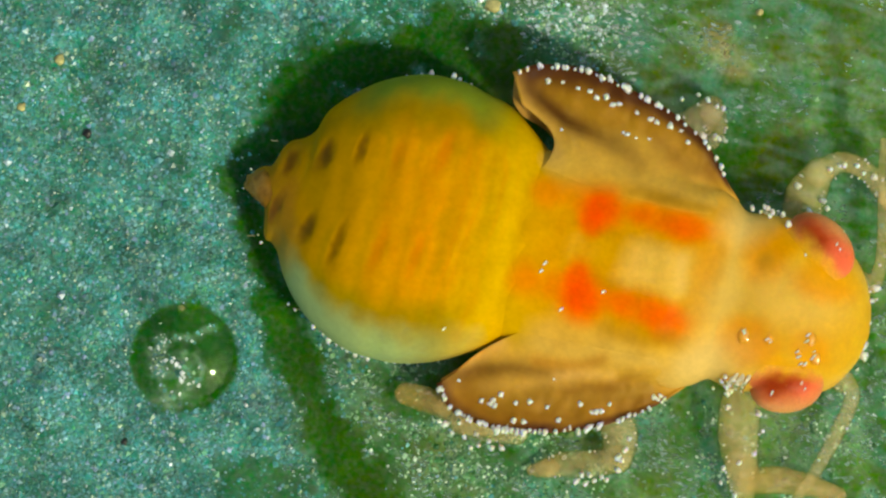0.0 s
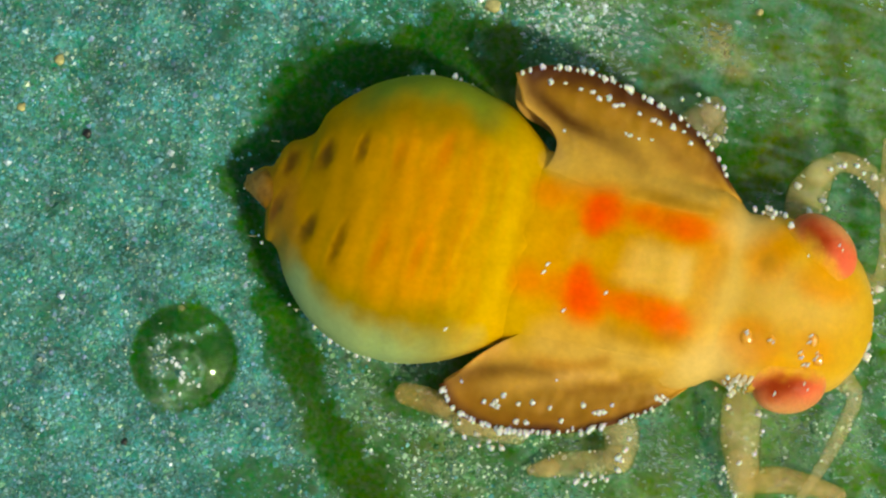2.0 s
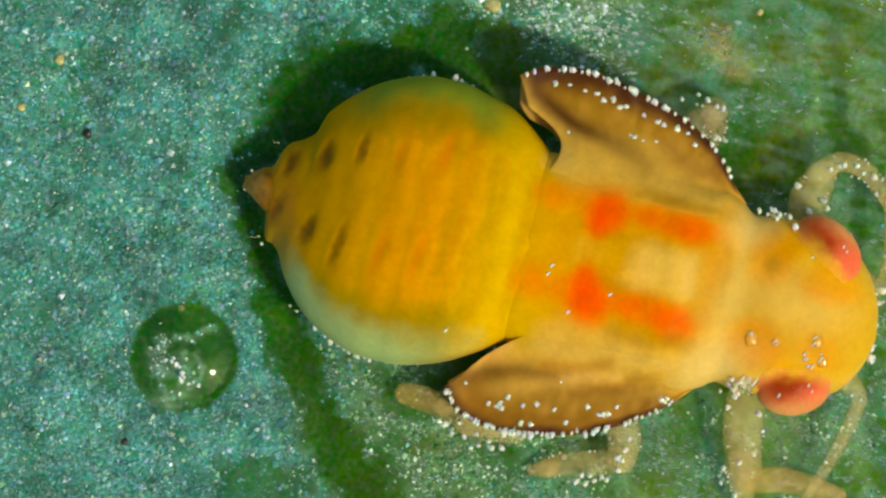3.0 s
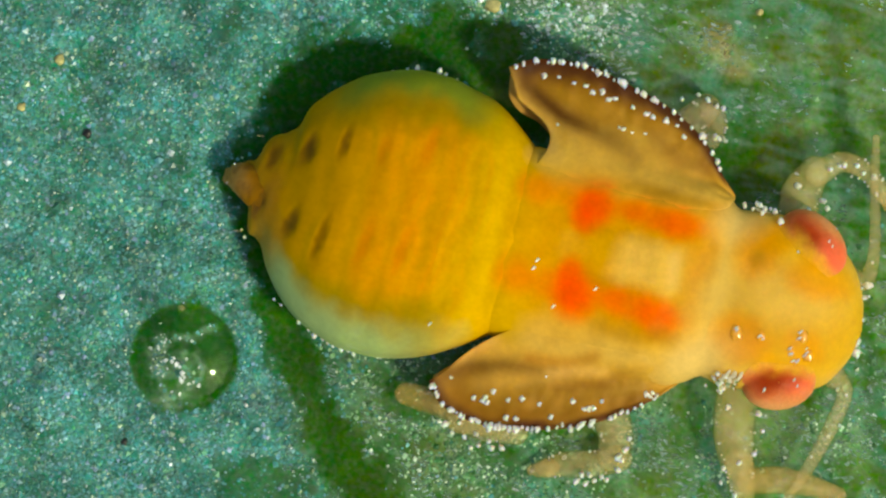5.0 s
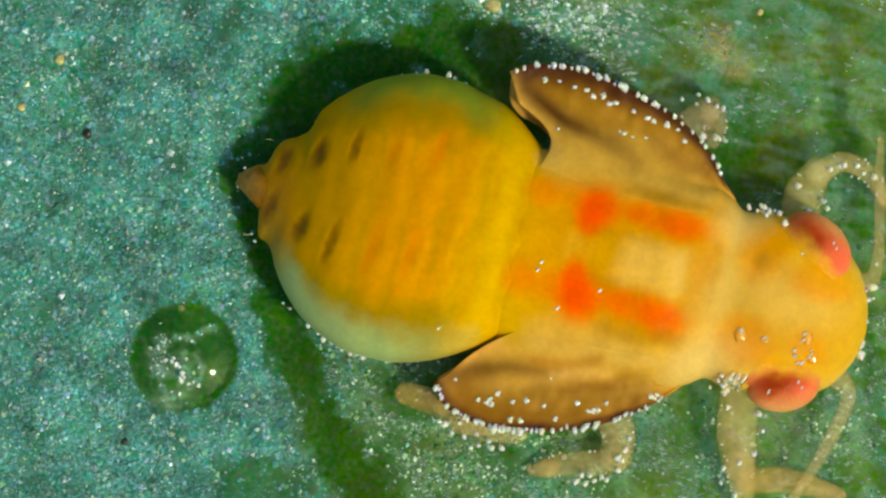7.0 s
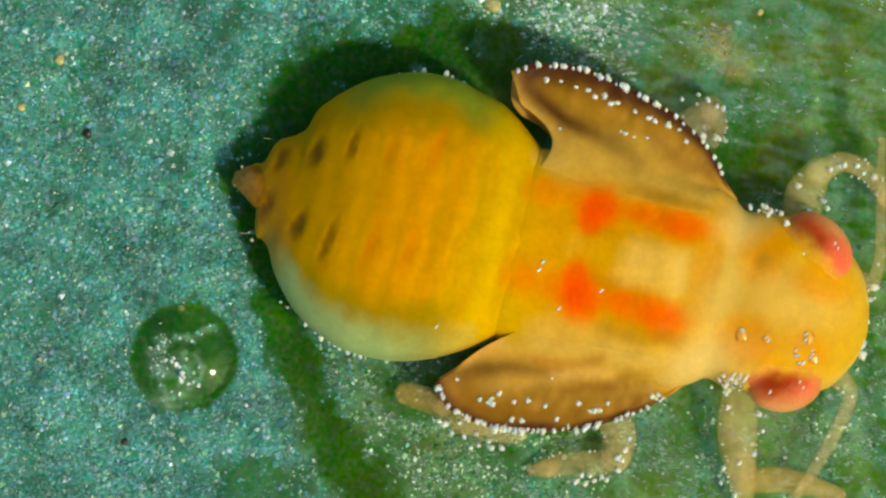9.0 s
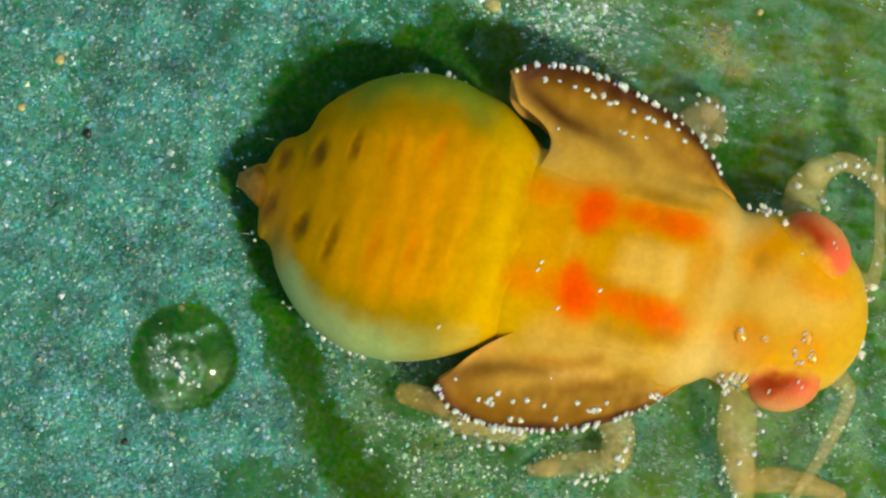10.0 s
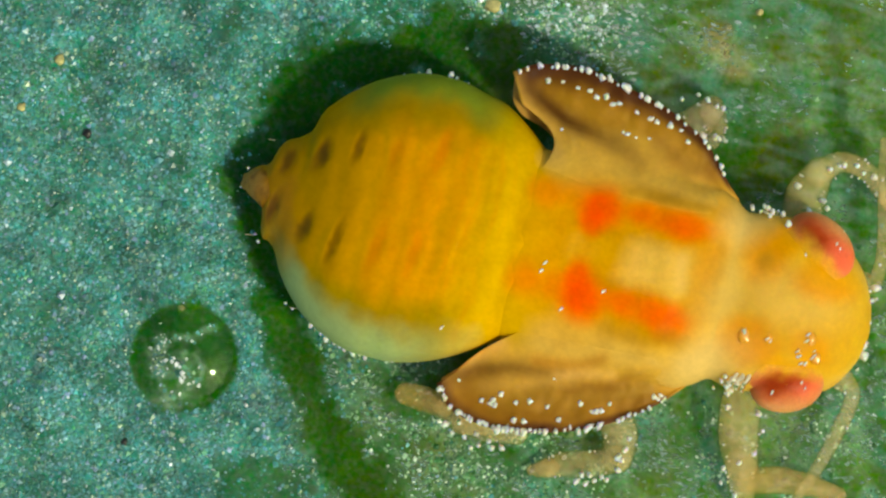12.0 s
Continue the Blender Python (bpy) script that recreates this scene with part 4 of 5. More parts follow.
def build_pad(name, root, outer, z_root, z_edge, bulge, thick, colour, label, spots, seed, hug=True, bow=(0, 0, 1)):
    """A wing pad: a thick rounded flap from its root line, where it runs off the back, to its outer edge, with beads at the spots."""
    rng = np.random.default_rng(seed)
    t = np.linspace(0, 1, 110)
    lines = []
    for pts in (root, outer):
        p = np.array(pts, float)
        d = np.concatenate([[0], np.cumsum(np.hypot(*np.diff(p, axis=0).T))])
        lines.append(np.stack([curve(list(zip(d / d[-1], p[:, k])), t) for k in range(2)], -1))
    r, o = lines
    th = np.linspace(0, 2 * np.pi, 72, endpoint=False)
    A, T = np.meshgrid(t, th, indexing="ij")
    B = (1 - np.cos(T)) / 2
    xy = r[:, None] + (o - r)[:, None] * B[..., None] + (np.sin(np.pi * np.clip(B / bow[2], 0, 1)) * (1 - smooth(0, 0.35, A)))[..., None] * np.array(bow[:2], float)
    x, y = xy[..., 0], xy[..., 1]
    start = (back_height(r[:, 0], r[:, 1]) + 0.4)[:, None] if hug else z_root
    z = start + (z_edge - start) * B + bulge * np.sin(np.pi * B) * smooth(0, 0.12, A) * (1 - 0.6 * smooth(0.9, 1, A))
    end = np.sqrt(np.clip(1 - np.abs(2 * A - 1) ** 4, 0.01, 1))
    z = z + thick * np.sign(np.sin(T)) * np.abs(np.sin(T)) ** 0.6 * end * np.where(np.sin(T) > 0, smooth(0.1, 0.8, B), 1)
    if hug:
        # the front end sinks into the flank; the middle is slightly hollow, the rim raised
        back, k = back_height(x, y) + 0.4, 12 * smooth(0, 0.3, B) + 0.01
        over = 0.5 * (z + back + np.sqrt((z - back) ** 2 + k * k))
        z = np.where(np.sin(T) >= -1e-9, over, z)
        front = smooth(0.82, 1, A)
        z = z * (1 - front) + (back_height(x, y) - 6) * front
        z = z - (4 * blob(A, B, 0.35, 0.66, 0.3, 0.16, 0, 0.7) - 2.5 * np.exp(-((B - 0.95) / 0.05) ** 2)) * (np.sin(T) > 0)
        z = z - 1.6 * (1 - smooth(0, 0.05, B))
        z = z - 3 * np.exp(-(((B - 0.46 - 0.04 * np.sin(A * 5)) / 0.06) ** 2)) * (np.sin(T) > 0) * smooth(0, 0.1, A)
    z = z + (1.3 * wobble(x, y, 18, seed) + 0.7 * wobble(x, y, 8, seed + 1)) * smooth(0.05, 0.4, B)
    col = with_depth(colour(A, B, x, y), smooth(0.08, 0.4, B) * (1 - smooth(0.7, 0.9, A)))
    v, f = own(x, y, z).reshape(-1, 3), grid_faces(110, 72, True)
    # close the two ends between the upper and the lower skin
    caps = [[(j + 1) % 72, j, (72 - j) % 72, 71 - j] for j in range(1, 35)] + [[7848 + j, 7848 + j + 1, 7848 + 71 - j, 7848 + 72 - j] for j in range(1, 35)]
    ob = part(name, v, f.tolist() + caps, M_PAD, nymph, label, col)
    out = o.mean(0) - r.mean(0)
    out /= np.linalg.norm(out)
    for sx, sy, size in spots:
        # stand each bead on the upper side, or on the rim where the spot lies beyond it
        near = np.argmin((x - sx) ** 2 + (y - sy) ** 2 + 1e6 * (np.sin(T) < -0.01) + 1e6 * (B > 0.965))
        rim = B.flat[near] > 0.9
        up = rng.uniform(0.5, 1.2) if rim else 1.2
        way = (out[0] + rng.normal(0, 0.25), -out[1] + rng.normal(0, 0.25), up) if rim else (0.3 * out[0], -0.3 * out[1], up)
        plant(BEADS[rng.integers(len(BEADS))] if rim else DEW[rng.integers(3)], own(x.flat[near], y.flat[near], z.flat[near] - 1.5), way, ob, size * (rng.uniform(0.6, 1.15) if rim else rng.uniform(0.8, 1.2)))
    return ob


def upper_pad_colour(A, B, x, y):
    """Cream shoulder, ochre middle, red-brown rim; a brown furrow sweeps in from the rear corner."""
    wob = wobble(x, y, 60, 71) * 0.09 + wobble(x, y, 25, 72) * 0.06 + wobble(x, y, 9, 74) * 0.02
    col = thorax_colour(x, y)
    col = dab(col, smooth(0.12, 0.3, B), rgb(208, 158, 64))
    col = dab(col, smooth(0.46, 0.7, B + wob) * (1 - smooth(0.84, 1, A)) * 0.92, rgb(164, 116, 24))
    col = dab(col, smooth(0.7, 0.96, B + 0.6 * wob) * (1 - smooth(0.88, 1, A)) * 0.85, rgb(132, 84, 12))
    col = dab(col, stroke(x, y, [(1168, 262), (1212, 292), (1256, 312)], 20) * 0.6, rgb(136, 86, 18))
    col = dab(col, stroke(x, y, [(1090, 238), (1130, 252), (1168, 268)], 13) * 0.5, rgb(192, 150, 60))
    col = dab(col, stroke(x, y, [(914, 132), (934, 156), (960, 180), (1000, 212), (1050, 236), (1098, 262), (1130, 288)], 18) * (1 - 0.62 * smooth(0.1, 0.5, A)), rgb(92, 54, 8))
    col = dab(col, stroke(x, y, [(900, 138), (910, 176), (932, 200), (966, 240), (980, 270)], 19) * 0.9, rgb(202, 156, 76))
    col = dab(col, np.clip(wobble(A * 260, B * 60, 14, 75) + 0.6 * wobble(A * 90, B * 90, 12, 76), 0, 1) * 0.3 * smooth(0.4, 0.6, B), rgb(192, 140, 54))
    col = dab(col, np.clip(wobble(A * 200, B * 70, 16, 77), 0, 1) * 0.3 * smooth(0.5, 0.7, B), rgb(120, 72, 22))
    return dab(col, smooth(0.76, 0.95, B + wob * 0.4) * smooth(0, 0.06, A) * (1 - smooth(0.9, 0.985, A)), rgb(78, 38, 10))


def lower_pad_colour(A, B, x, y):
    wob = wobble(x, y, 60, 71) * 0.09 + wobble(x, y, 25, 72) * 0.06 + wobble(x, y, 9, 74) * 0.02
    col = thorax_colour(x, y)
    col = dab(col, smooth(0.1, 0.3, B), rgb(208, 156, 58))
    col = dab(col, smooth(0.36, 0.6, B + wob) * (1 - smooth(0.8, 0.98, A)) * 0.9, rgb(162, 116, 34))
    col = dab(col, smooth(0.58, 0.88, B + 0.6 * wob) * (1 - smooth(0.84, 1, A)) * 0.8, rgb(144, 94, 20))
    col = dab(col, stroke(x, y, [(776, 668), (808, 648), (842, 626), (878, 602)], 20) * 0.95, rgb(232, 172, 84))
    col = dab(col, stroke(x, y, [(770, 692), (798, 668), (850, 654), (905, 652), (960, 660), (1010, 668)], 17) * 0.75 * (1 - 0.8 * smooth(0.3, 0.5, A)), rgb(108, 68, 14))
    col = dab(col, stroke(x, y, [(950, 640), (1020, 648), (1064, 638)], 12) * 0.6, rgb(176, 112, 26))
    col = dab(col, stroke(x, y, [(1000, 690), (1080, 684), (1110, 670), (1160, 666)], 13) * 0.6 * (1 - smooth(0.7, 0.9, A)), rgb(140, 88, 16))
    col = dab(col, stroke(x, y, [(860, 684), (940, 676), (1010, 672)], 14) * 0.4, rgb(204, 154, 72))
    col = dab(col, stroke(x, y, [(986, 666), (1030, 662), (1082, 664)], 9) * 0.5, rgb(216, 164, 88))
    col = dab(col, np.clip(wobble(A * 260, B * 60, 14, 75) + 0.6 * wobble(A * 90, B * 90, 12, 76), 0, 1) * 0.3 * smooth(0.4, 0.6, B), rgb(206, 150, 66))
    col = dab(col, np.clip(wobble(A * 200, B * 70, 16, 77), 0, 1) * 0.3 * smooth(0.5, 0.7, B), rgb(132, 82, 24))
    return dab(col, smooth(0.86, 0.985, B + wob * 0.4) * (1 - smooth(0.85, 1, A)), rgb(92, 50, 24))


def pale_colour(A, B, x, y):
    col = np.zeros((*A.shape, 3)) + np.array(rgb(196, 148, 72))
    return dab(col, smooth(0.5, 1.0, B + 0.1 * wobble(x, y, 20, 73)), rgb(184, 130, 48))


def along(line, count, jitter, size, seed):
    """Spots strewn along a line, with a little scatter."""
    rng = np.random.default_rng(seed)
    p = np.array(line, float)
    d = np.concatenate([[0], np.cumsum(np.hypot(*np.diff(p, axis=0).T))])
    at = (np.arange(count) + rng.uniform(0.1, 0.9, count)) / count * d[-1]
    return [(np.interp(a, d, p[:, 0]) + rng.normal(0, jitter), np.interp(a, d, p[:, 1]) + rng.normal(0, jitter), size) for a in at]


def build_pads():
    high_rim = [(908, 128), (955, 114), (1040, 122), (1120, 160), (1200, 206), (1256, 262), (1290, 326), (1308, 354)]
    low_rim = [(772, 680), (796, 724), (862, 756), (940, 767), (1020, 763), (1100, 744), (1172, 712), (1212, 686)]
    high = [(x, y, 1.0) for x, y in ((916, 130), (927, 121), (955, 117), (957, 124), (978, 119), (986, 115), (1001, 118), (1002, 124), (1016, 121), (1031, 129), (1042, 123), (1044, 132), (1072, 135), (1066, 146), (1082, 150), (1097, 145),
                                     (1138, 166), (1147, 168), (1148, 185), (1167, 178), (1173, 186), (1167, 194), (1190, 191), (1210, 204), (1222, 215), (1238, 232), (1256, 250), (1262, 261), (1274, 284), (1279, 302), (1287, 309))]
    high += along([(1030, 116), (1058, 118), (1094, 136)], 4, 3, 0.8, 13) + [(1110, 161, 1.4), (1118, 155, 1.3), (1114, 164, 1.1)]
    high += [(x, y, 0.95) for x, y in ((968, 143), (996, 146), (1023, 155), (1044, 164), (1058, 174), (1072, 175), (1086, 184), (1097, 184), (1130, 200), (1153, 210), (1165, 218), (1187, 218), (1189, 223), (1204, 230), (1219, 250))]
    high += [(1103, 238, 0.65), (1111, 237, 0.75), (1128, 242, 0.6), (1148, 250, 0.6), (996, 232, 0.55)]
    low = along(low_rim[:4], 20, 6, 1.05, 6) + along(low_rim[3:6], 16, 5, 1.05, 7) + along([(1100, 744), (1150, 722), (1188, 698)], 9, 3, 0.8, 8)
    low += along([(800, 752), (820, 748), (870, 754), (932, 770)], 9, 5, 1.05, 9)
    low += [(x, y, 0.9) for x, y in ((852, 708), (868, 712), (872, 708), (876, 717), (884, 700), (914, 712), (936, 713), (968, 718), (1026, 714), (1046, 732), (1054, 728), (1062, 726), (1078, 718), (988, 746), (1012, 750), (908, 742), (926, 748))]
    low += [(980, 668, 0.6), (812, 674, 0.6), (1156, 704, 0.9), (1168, 700, 1.0)]
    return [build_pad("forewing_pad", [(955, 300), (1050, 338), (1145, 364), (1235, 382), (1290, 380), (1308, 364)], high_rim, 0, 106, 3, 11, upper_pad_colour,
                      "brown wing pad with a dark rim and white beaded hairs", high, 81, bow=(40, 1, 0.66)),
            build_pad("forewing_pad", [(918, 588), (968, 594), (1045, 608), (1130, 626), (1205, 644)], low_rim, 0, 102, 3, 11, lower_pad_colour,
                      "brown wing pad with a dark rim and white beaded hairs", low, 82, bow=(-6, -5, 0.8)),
            build_pad("hindwing_pad", [(1012, 288), (992, 262), (962, 228), (922, 202), (908, 172), (910, 142)],
                      [(1022, 262), (1008, 238), (984, 200), (954, 160), (922, 134)], 100, 98, 5, 9, pale_colour, "pale beige hind wing pad under the brown one", [], 83, False),
            build_pad("hindwing_pad", [(905, 604), (880, 614), (838, 638), (804, 656), (780, 671)],
                      [(925, 626), (900, 640), (860, 656), (820, 668), (785, 680)], 116, 108, 8, 12, pale_colour, "pale beige hind wing pad under the brown one", [], 84, False)]


def limb(name, pts, radii, material, parent, label="", flatten=0.85):
    v, f = tube(pts, radii, 16, 9, flatten)
    return part(name, own(*v.T), f[:, ::-1], material, parent, label)


LEGS = []


def build_leg(femur, tibia, tarsus, beads, seed, clear=None):
    """A clear leg: femur and tibia tubes, an amber clawed foot resting on the leaf, beads of wax, and specks as glints.
    """
    rng = np.random.default_rng(seed)
    clear = clear or M_LIMB
    leg = limb("leg", *tibia, clear, nymph, "translucent pale leg with waxy beads")
    thigh = limb("femur", *femur, clear, leg)
    if tarsus:
        limb("foot", *tarsus, M_CLAW, leg, "amber clawed foot")
    for x, y, z in beads:
        plant(BEADS[rng.integers(len(BEADS))], own(x, y, z), (rng.normal(0, 0.4), -0.5 + rng.normal(0, 0.4), 1), leg, rng.uniform(0.8, 1.35))
    # fine white specks along both sides of the limbs imitate their specular glints
    for (pts, radii), ob, count in ((tibia, leg, 12), (femur, thigh, 9)):
        p = np.array(pts, float)
        for a in rng.uniform(0.1, len(p) - 1.1, count if clear is not M_SHADED else 0):
            i = int(a)
            mid, d = p[i] + (p[i + 1] - p[i]) * (a - i), p[i + 1] - p[i]
            r = np.interp(a, np.arange(len(radii)), radii) * rng.choice((-1, 1)) * rng.uniform(0.6, 0.9)
            side = np.array((-d[1], d[0])) / np.hypot(d[0], d[1])
            plant(BEADS[0], own(*(mid[:2] + side * r), mid[2] + 0.45 * abs(r)), (side[0] * r, -side[1] * r, 0.8 * abs(r)), ob, rng.uniform(0.3, 0.65))
    LEGS.append((leg, thigh))


def build_legs():
    build_leg(([(1420, 400, 70), (1425, 350, 80), (1450, 305, 86)], [36, 38, 27]), ([(1448, 308, 84), (1490, 287, 78), (1535, 305, 60), (1566, 350, 40)], [24, 19, 18, 15]),
              ([(1566, 352, 38), (1585, 385, 22), (1596, 405, 14)], [13, 11, 8]), [(1408, 325, 100), (1452, 352, 104), (1462, 366, 96), (1430, 368, 108), (1484, 290, 98), (1496, 288, 97), (1512, 292, 92), (1532, 304, 78), (1546, 318, 68), (1470, 304, 100), (1552, 338, 58)], 1)
    build_leg(([(1180, 250, 60), (1225, 225, 72), (1258, 195, 70)], [30, 32, 26]), ([(1258, 195, 66), (1268, 222, 52), (1262, 252, 34)], [22, 20, 14]), None,
              [(1208, 172, 84), (1232, 168, 90), (1252, 172, 90), (1270, 184, 84), (1280, 190, 74), (1272, 240, 66), (1282, 246, 60), (1262, 246, 66), (1250, 240, 70)], 2, M_GLASS)
    build_leg(([(960, 700, 60), (890, 745, 60), (820, 748, 52)], [26, 26, 24]), ([(915, 768, 34), (850, 756, 40), (785, 722, 34)], [20, 24, 20]),
              ([(786, 718, 32), (750, 706, 25), (718, 697, 22)], [23, 24, 21]),
              [(796, 748, 62), (802, 762, 56), (824, 778, 56), (848, 784, 54), (866, 778, 56), (840, 764, 64), (812, 742, 66), (868, 796, 48), (884, 786, 50), (830, 790, 46)], 3)
    build_leg(([(1085, 730, 66), (1098, 775, 60), (1092, 812, 48)], [34, 32, 28]), ([(1096, 812, 42), (1050, 820, 36), (1000, 822, 28), (968, 828, 22)], [24, 25, 23, 19]),
              ([(972, 828, 20), (952, 831, 16), (942, 832, 13)], [19, 15, 11]),
              [(1114, 778, 78), (1112, 792, 76), (1100, 806, 72), (1094, 812, 70), (1088, 824, 66), (1030, 834, 56), (1042, 836, 56), (1026, 848, 46), (1042, 852, 44), (1056, 850, 46), (1062, 838, 54), (1074, 848, 46)], 4)
    build_leg(([(1326, 664, 74), (1312, 710, 74), (1307, 765, 68), (1312, 822, 54)], [28, 37, 38, 31]), ([(1308, 822, 48), (1312, 850, 40), (1316, 880, 30)], [28, 26, 22]),
              ([(1325, 852, 38), (1372, 850, 32), (1425, 858, 25), (1484, 876, 17)], [24, 25, 21, 15]),
              [(1292, 716, 104), (1338, 728, 92), (1346, 764, 78), (1338, 798, 72), (1312, 816, 84), (1282, 824, 66), (1300, 872, 54), (1306, 884, 48), (1276, 850, 56)], 5)


def build_far_leg():
    build_leg(([(1000, 190, 52), (955, 178, 50), (915, 176, 44)], [22, 21, 18]), ([(918, 176, 40), (900, 168, 34), (876, 162, 26)], [18, 16, 13]), None, [], 6, M_SHADED)


def build_feelers():
    low = limb("antenna", [(1486, 668, 96), (1508, 700, 92), (1490, 750, 84), (1455, 815, 74), (1422, 866, 66), (1396, 905, 60)], [24, 15, 14, 12, 10, 8], M_FEELER, nymph, "thin ringed translucent antenna")
    high = limb("antenna", [(1510, 492, 96), (1540, 505, 92), (1558, 470, 90), (1562, 400, 86), (1562, 320, 80), (1564, 250, 74)], [22, 18, 12, 10, 9, 7], M_FEELER, nymph, "thin ringed translucent antenna")
    for ob, spots in ((low, ((1494, 694), (1510, 702), (1498, 756), (1448, 812))), (high, ((1538, 514), (1550, 528), (1556, 468)))):
        for x, y in spots:
            plant(BEADS[0], own(x, y, 104), (0.2, -0.3, 1), ob, 0.8)
    return [low, high]


def spur(size, *points):
    v, f = tube(points, [8 * size, 11 * size, 7 * size], 12, 8)
    v = v + 2.5 * wobble(v[:, 0] + v[:, 2], v[:, 1], 9, 66)[:, None]
    return own(*v.T), f[:, ::-1]


def build_trim(abdomen, thorax, head):
    """Wax beads along the flanks, stray hairs, the glossy knobs on the head, and pale dots that stand in for glints."""
    rng = np.random.default_rng(9)
    for x, y in ((722, 130), (748, 127), (765, 126), (805, 132), (816, 137), (838, 144),
                 (552, 582), (568, 598), (580, 606), (594, 615), (612, 627), (628, 631), (640, 634), (660, 640), (697, 644), (700, 634), (565, 590), (604, 620), (650, 638)):
        n = np.array((x - 690, -(y - 385.0)))
        n /= np.linalg.norm(n)
        plant(BEADS[rng.integers(len(BEADS))], own(x - n[0] * 14, y + n[1] * 14, 108), (n[0], n[1], 0.25), abdomen, rng.uniform(0.65, 0.95))
    for x, y in ((484, 250), (444, 418), (524, 548)):
        plant(HAIR, own(x + 8, y, 84), (-1, 0.1, 0.3), abdomen, rng.uniform(0.4, 0.6), "hair")
    for x, y, size in ((464, 431, 0.8), (458, 417, 0.5), (446, 301, 0.6), (432, 334, 0.4), (456, 335, 0.4), (512, 540, 0.7), (524, 550, 0.6)):
        plant(BEADS[0], own(x, y, 84), (-0.4, 0.2, 1), tail_section if x < 500 else abdomen, size)
    for x, y, z in ((1330, 374, 128), (1345, 379, 134), (1358, 374, 126), (1366, 382, 130), (1376, 379, 120), (1384, 386, 124), (1362, 388, 138), (1352, 371, 122), (1394, 404, 150), (1284, 678, 118), (1292, 686, 112), (1298, 668, 132), (1276, 670, 128), (1282, 662, 134), (1290, 676, 124), (1304, 680, 122), (1286, 690, 108), (1262, 684, 104)):
        plant(BEADS[rng.integers(len(BEADS))], own(x, y, max(z, float(back_height(np.array(x), np.array(y))) - 2)), (0.1, 0.6 if y < 500 else -0.6, 0.8), head, rng.uniform(0.8, 1.1))
    for x, y in ((1536, 548), (1544, 530), (1552, 508), (1540, 538), (1534, 606), (1533, 616), (1532, 626), (1536, 612), (1534, 632), (1540, 570)):
        plant(BEADS[rng.integers(len(BEADS))], own(x - 14, y, 92), (1, -0.2, 0.4), head, rng.uniform(0.9, 1.4))
    for (x, y), r in zip(((1316, 590), (1360, 598), (1434, 600), (1442, 634), (1412, 622), (1420, 644)), (13, 8, 10, 10, 6, 6)):
        bm = bmesh.new()
        bmesh.ops.create_icosphere(bm, subdivisions=3, radius=1)
        d = np.array([tuple(w.co) for w in bm.verts])
        lump = np.array([1 + 0.35 * noise.noise(Vector(q * 1.8 + x)) + 0.2 * noise.noise(Vector(q * 4.0 + y)) for q in d])
        v = d * lump[:, None] * r * U * (1.0, 1.25, 0.35) + own(x, y, float(back_height(np.array(x), np.array(y))) - 1)
        f = [[w.index for w in p.verts] for p in bm.faces]
        bm.free()
        part("knob", v, f, M_KNOB, head, "glossy amber knob")
        # three white dots imitate the wet highlights at each knob
        for k in range(3):
            bx, by = x + rng.uniform(-8, 6), y + rng.uniform(-12, 10)
            plant(GLINT, own(bx, by, float(back_height(np.array(bx), np.array(by))) + 1), (-0.1, -0.2, 1), head, rng.uniform(0.45, 0.9))
    for shift, size in ((0, 0.65), (14, 0.6), (27, 0.5)):
        part("coxa", *spur(size, (1302 + shift, 662, 184), (1292 + shift, 678, 174 + 0.3 * shift), (1283 + shift, 697 - 0.2 * shift, 146 + 0.5 * shift)), M_SPUR, head, "glassy white coxa beside the eye")
    part("coxa", *spur(0.5, (1352, 376, 140), (1370, 382, 136), (1384, 388, 128)), M_SPUR, head, "glassy white coxa beside the eye")
    # highlights of the back, put on as white dots
    for x, y in ((965, 466), (993, 548), (1068, 517), (958, 480)):
        plant(GLINT, own(x, y, float(back_height(np.array(x), np.array(y))) - 1), (0.1, 0.3, 1), thorax, 0.9)
    for x, y in ((852, 512), (856, 522), (786, 583), (884, 470)):
        plant(GLINT, own(x, y, 222), (0.1, 0.5, 1), abdomen, 0.8)


M_KNOB = skin("amber_knob", rgb(220, 146, 22), rough=0.12, grain=5, mottle=14, depth=0.3, coat=0.6)


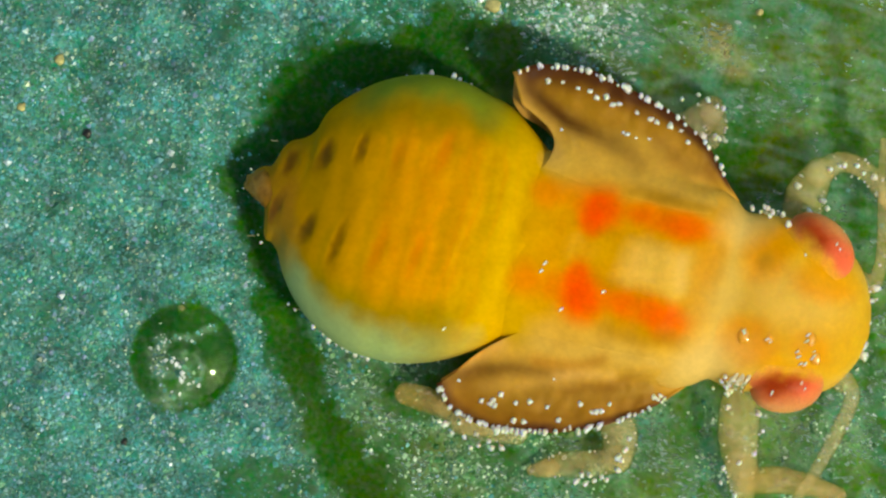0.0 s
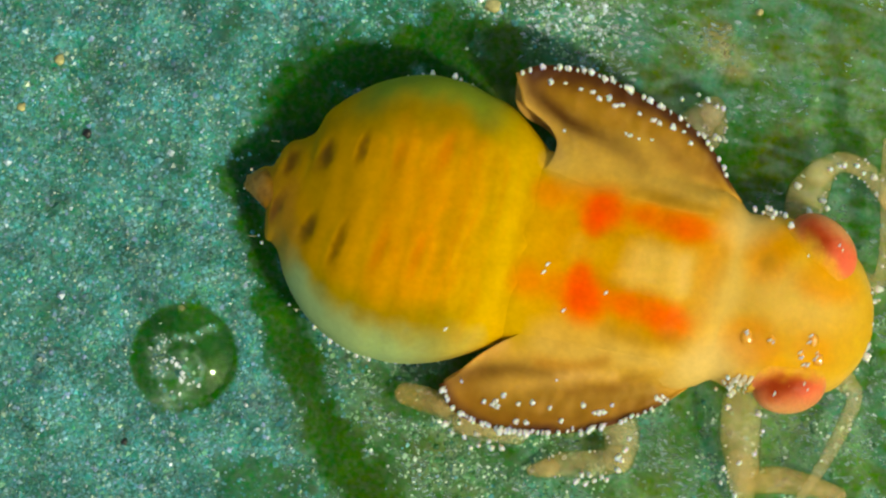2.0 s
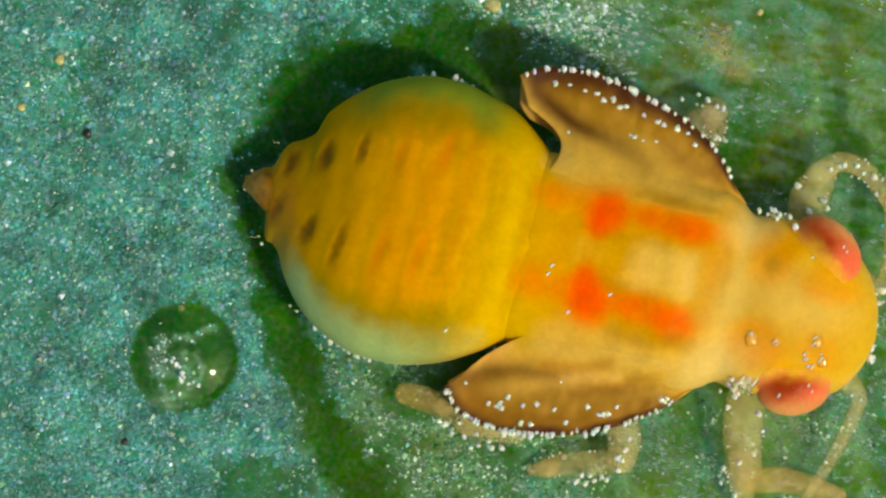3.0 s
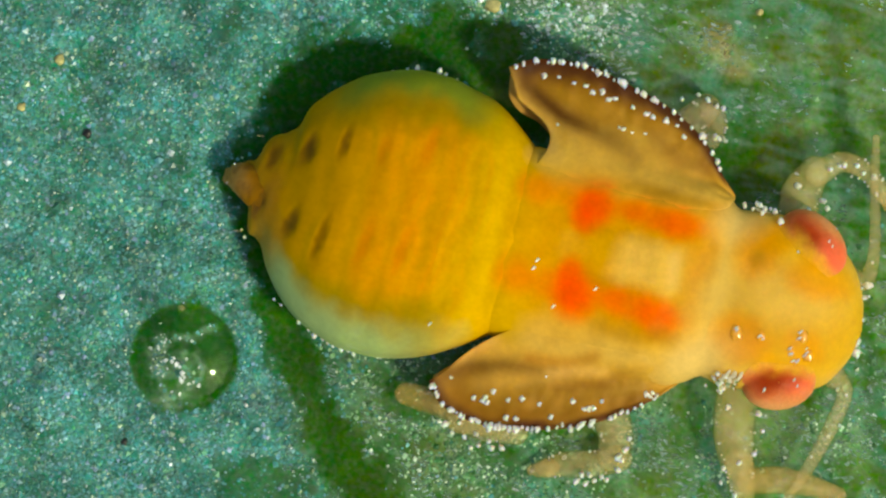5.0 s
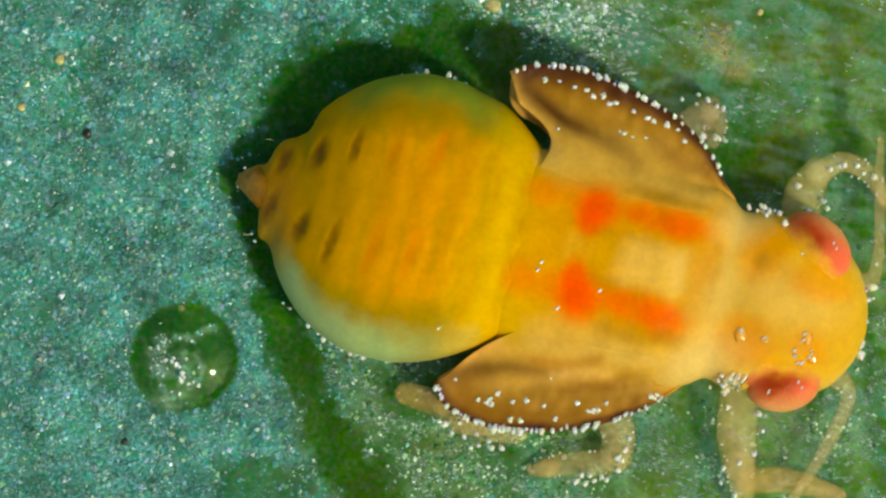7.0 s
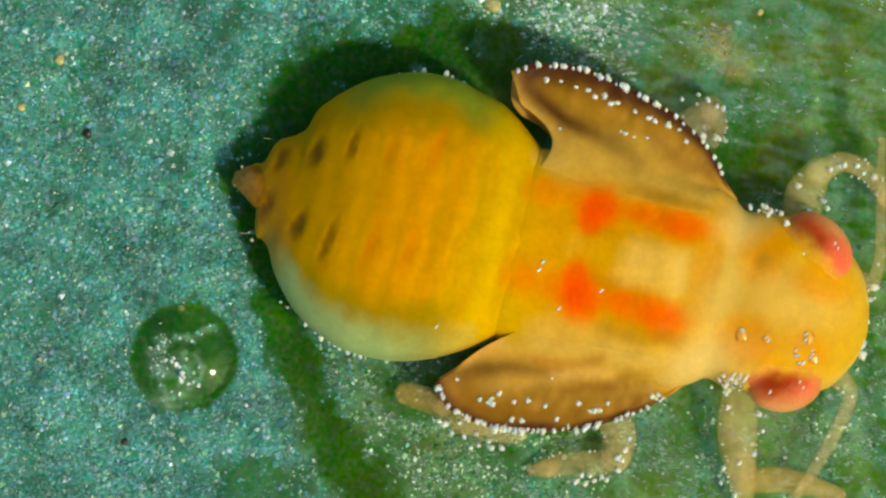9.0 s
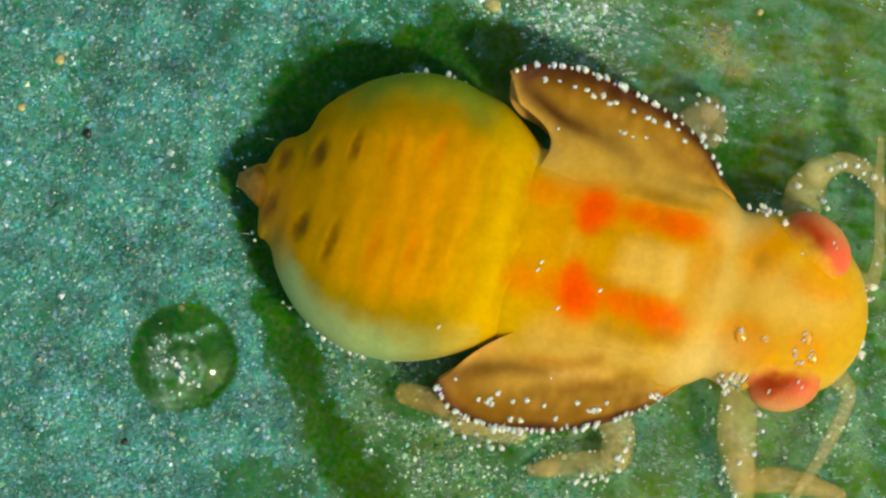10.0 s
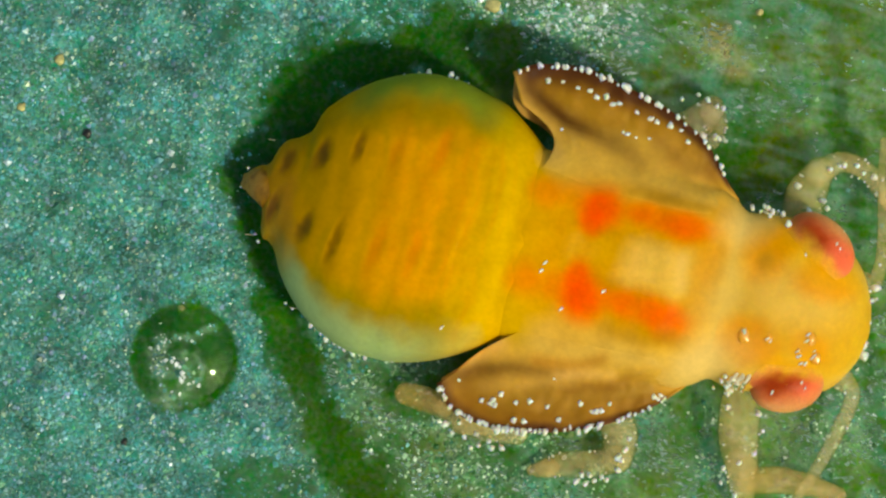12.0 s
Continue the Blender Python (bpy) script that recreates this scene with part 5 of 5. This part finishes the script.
# ---- what moves: the body rocks and pumps on its standing feet ----
# seconds, then the shift of fore body and of abdomen (right, down)
SWAY = [(0, 0, 0, 0, 0), (0.5, 0.9, 0, 0, 0), (1, 2.5, 1.4, 0.7, 0.4), (1.5, 3.5, 1.6, 1.1, 0.5), (2, 4.7, 1.6, 2.1, 0.6), (2.5, 7.2, 2.5, 2.3, 1.3),
        (2.8, 11, 4, 3, 2.2), (3, 12.3, 4.6, 3.2, 2.7), (3.2, 12.4, 4.8, 2.6, 2.8), (4, 1.5, 0.5, -10, -3), (4.6, -10.5, -4, -22, -7.6), (4.8, -13.4, -5.2, -25.5, -8.8),
        (4.9, -15, -5.8, -27.5, -9.4), (5, -13.4, -5.2, -25, -8.6), (5.2, -9.5, -4.4, -20, -6.8), (5.5, -6.2, -3.4, -15, -4.7), (6, -7.4, -2.5, -12.2, -4.2),
        (6.5, -6.6, -2.6, -10.1, -2.9), (7, -5.8, -1.8, -9, -1.8), (7.1, -4.2, -0.8, -7, -0.2), (7.2, 0, 3, -1.4, 3), (7.5, 1, 2.8, -3, 1.5), (8, -1, 0.6, -8, -1.2),
        (8.8, -3, -1.6, -13.4, -3.8), (9, -3.2, -1.8, -13.2, -3.9), (9.5, -4.9, -1.9, -10.8, -4.1), (10, -5.4, -2.2, -9.4, -3.3), (10.5, -6.1, -2.5, -9.2, -3.3),
        (11, -6.2, -2.7, -8.5, -3.1), (11.5, -2.4, -1.4, -6.9, -2.9), (12, 0.2, -0.6, -4.6, -1.8)]


# how far the tail tip reaches out of the abdomen
STRETCH = [(0, 0), (2.5, 4), (3.2, 7), (4, 10), (4.8, 13.5), (4.9, 15.5), (5, 13), (5.2, 11), (5.5, 9), (6.4, 7), (7, 6), (7.2, 5), (8, 7), (8.8, 9), (9.5, 6.5), (11, 3.5), (12, 1.5)]


# how far one pair of wing pads twitches on its own (right, down)
FLICK = [(0, 0, 0), (4, 0, 0), (4.6, 5.5, -3), (4.8, 6.5, -4), (5, 6.5, -4), (5.5, 3.8, -1.2), (6, 1, -0.4), (6.5, 0.6, 0), (7.2, 0, 0), (12, 0, 0)]


def motions():
    fore = [(t, pose(x * U, -y * U, 0)) for t, x, y, _, _ in SWAY]
    for ob in (thorax, head, pads[1], pads[3], *feelers):
        walk(ob, fore)
    times = np.array([row[0] for row in FLICK])
    for ob in (pads[0], pads[2]):
        walk(ob, [(t, pose((x + np.interp(t, times, [r[1] for r in FLICK])) * U, -(y + np.interp(t, times, [r[2] for r in FLICK])) * U, -0.35 * np.interp(t, times, [r[1] for r in FLICK]) * U)) for t, x, y, _, _ in SWAY])
    walk(abdomen, [(t, pose(x * U, -y * U, 0)) for t, _, _, x, y in SWAY])
    walk(tail_section, [(t, pose(-0.3 * x * U, 0.07 * x * U, -0.16 * x * U)) for t, x in STRETCH])
    walk(tail_tip, [(t, pose(-x * U, 0.22 * x * U, 0)) for t, x in STRETCH])
    for leg, thigh in LEGS:
        walk(thigh, [(t, pose(0.6 * x * U, -0.6 * y * U, 0)) for t, x, y, _, _ in SWAY])


ground = build_leaf()
wax = build_grains()
flakes = build_glints()
drop = build_drop()
(abdomen, tail_section, tail_tip), thorax, head = build_abdomen(), build_thorax(), build_head()
pads = build_pads()
build_legs()
build_far_leg()
feelers = build_feelers()
build_trim(abdomen, thorax, head)
for i, (x, y, r, mat, lab) in enumerate(((105, 105, 9, M_CRUMB, "yellow crumb on the leaf"), (38, 190, 8, M_CRUMB, "yellow crumb on the leaf"), (872, 10, 13, M_CRUMB, "yellow crumb on the leaf"),
                                         (155, 236, 8, M_SOOT, "dark speck on the leaf"), (220, 782, 6, M_SOOT, "dark speck on the leaf"),
                                         (266, 250, 5, M_SALT, "white grain on the leaf"), (120, 702, 4, M_SALT, "white grain on the leaf"), (436, 718, 4, M_SALT, "white grain on the leaf"),
                                         (1262, 84, 6, M_CREAM, "cream-coloured crumb on the leaf"), (1288, 48, 6, M_CREAM, "cream-coloured crumb on the leaf"), (1345, 22, 6, M_CRUMB, "yellow crumb on the leaf"), (321, 545, 6, M_CREAM, "cream crumb at the rim of the drop"))):
    crumb("crumb", x, y, r, mat, lab, 100 + i)
clump(1284, 92, 22, 26, 150, "loose clump of cream-coloured crumbs on the leaf")
motions()
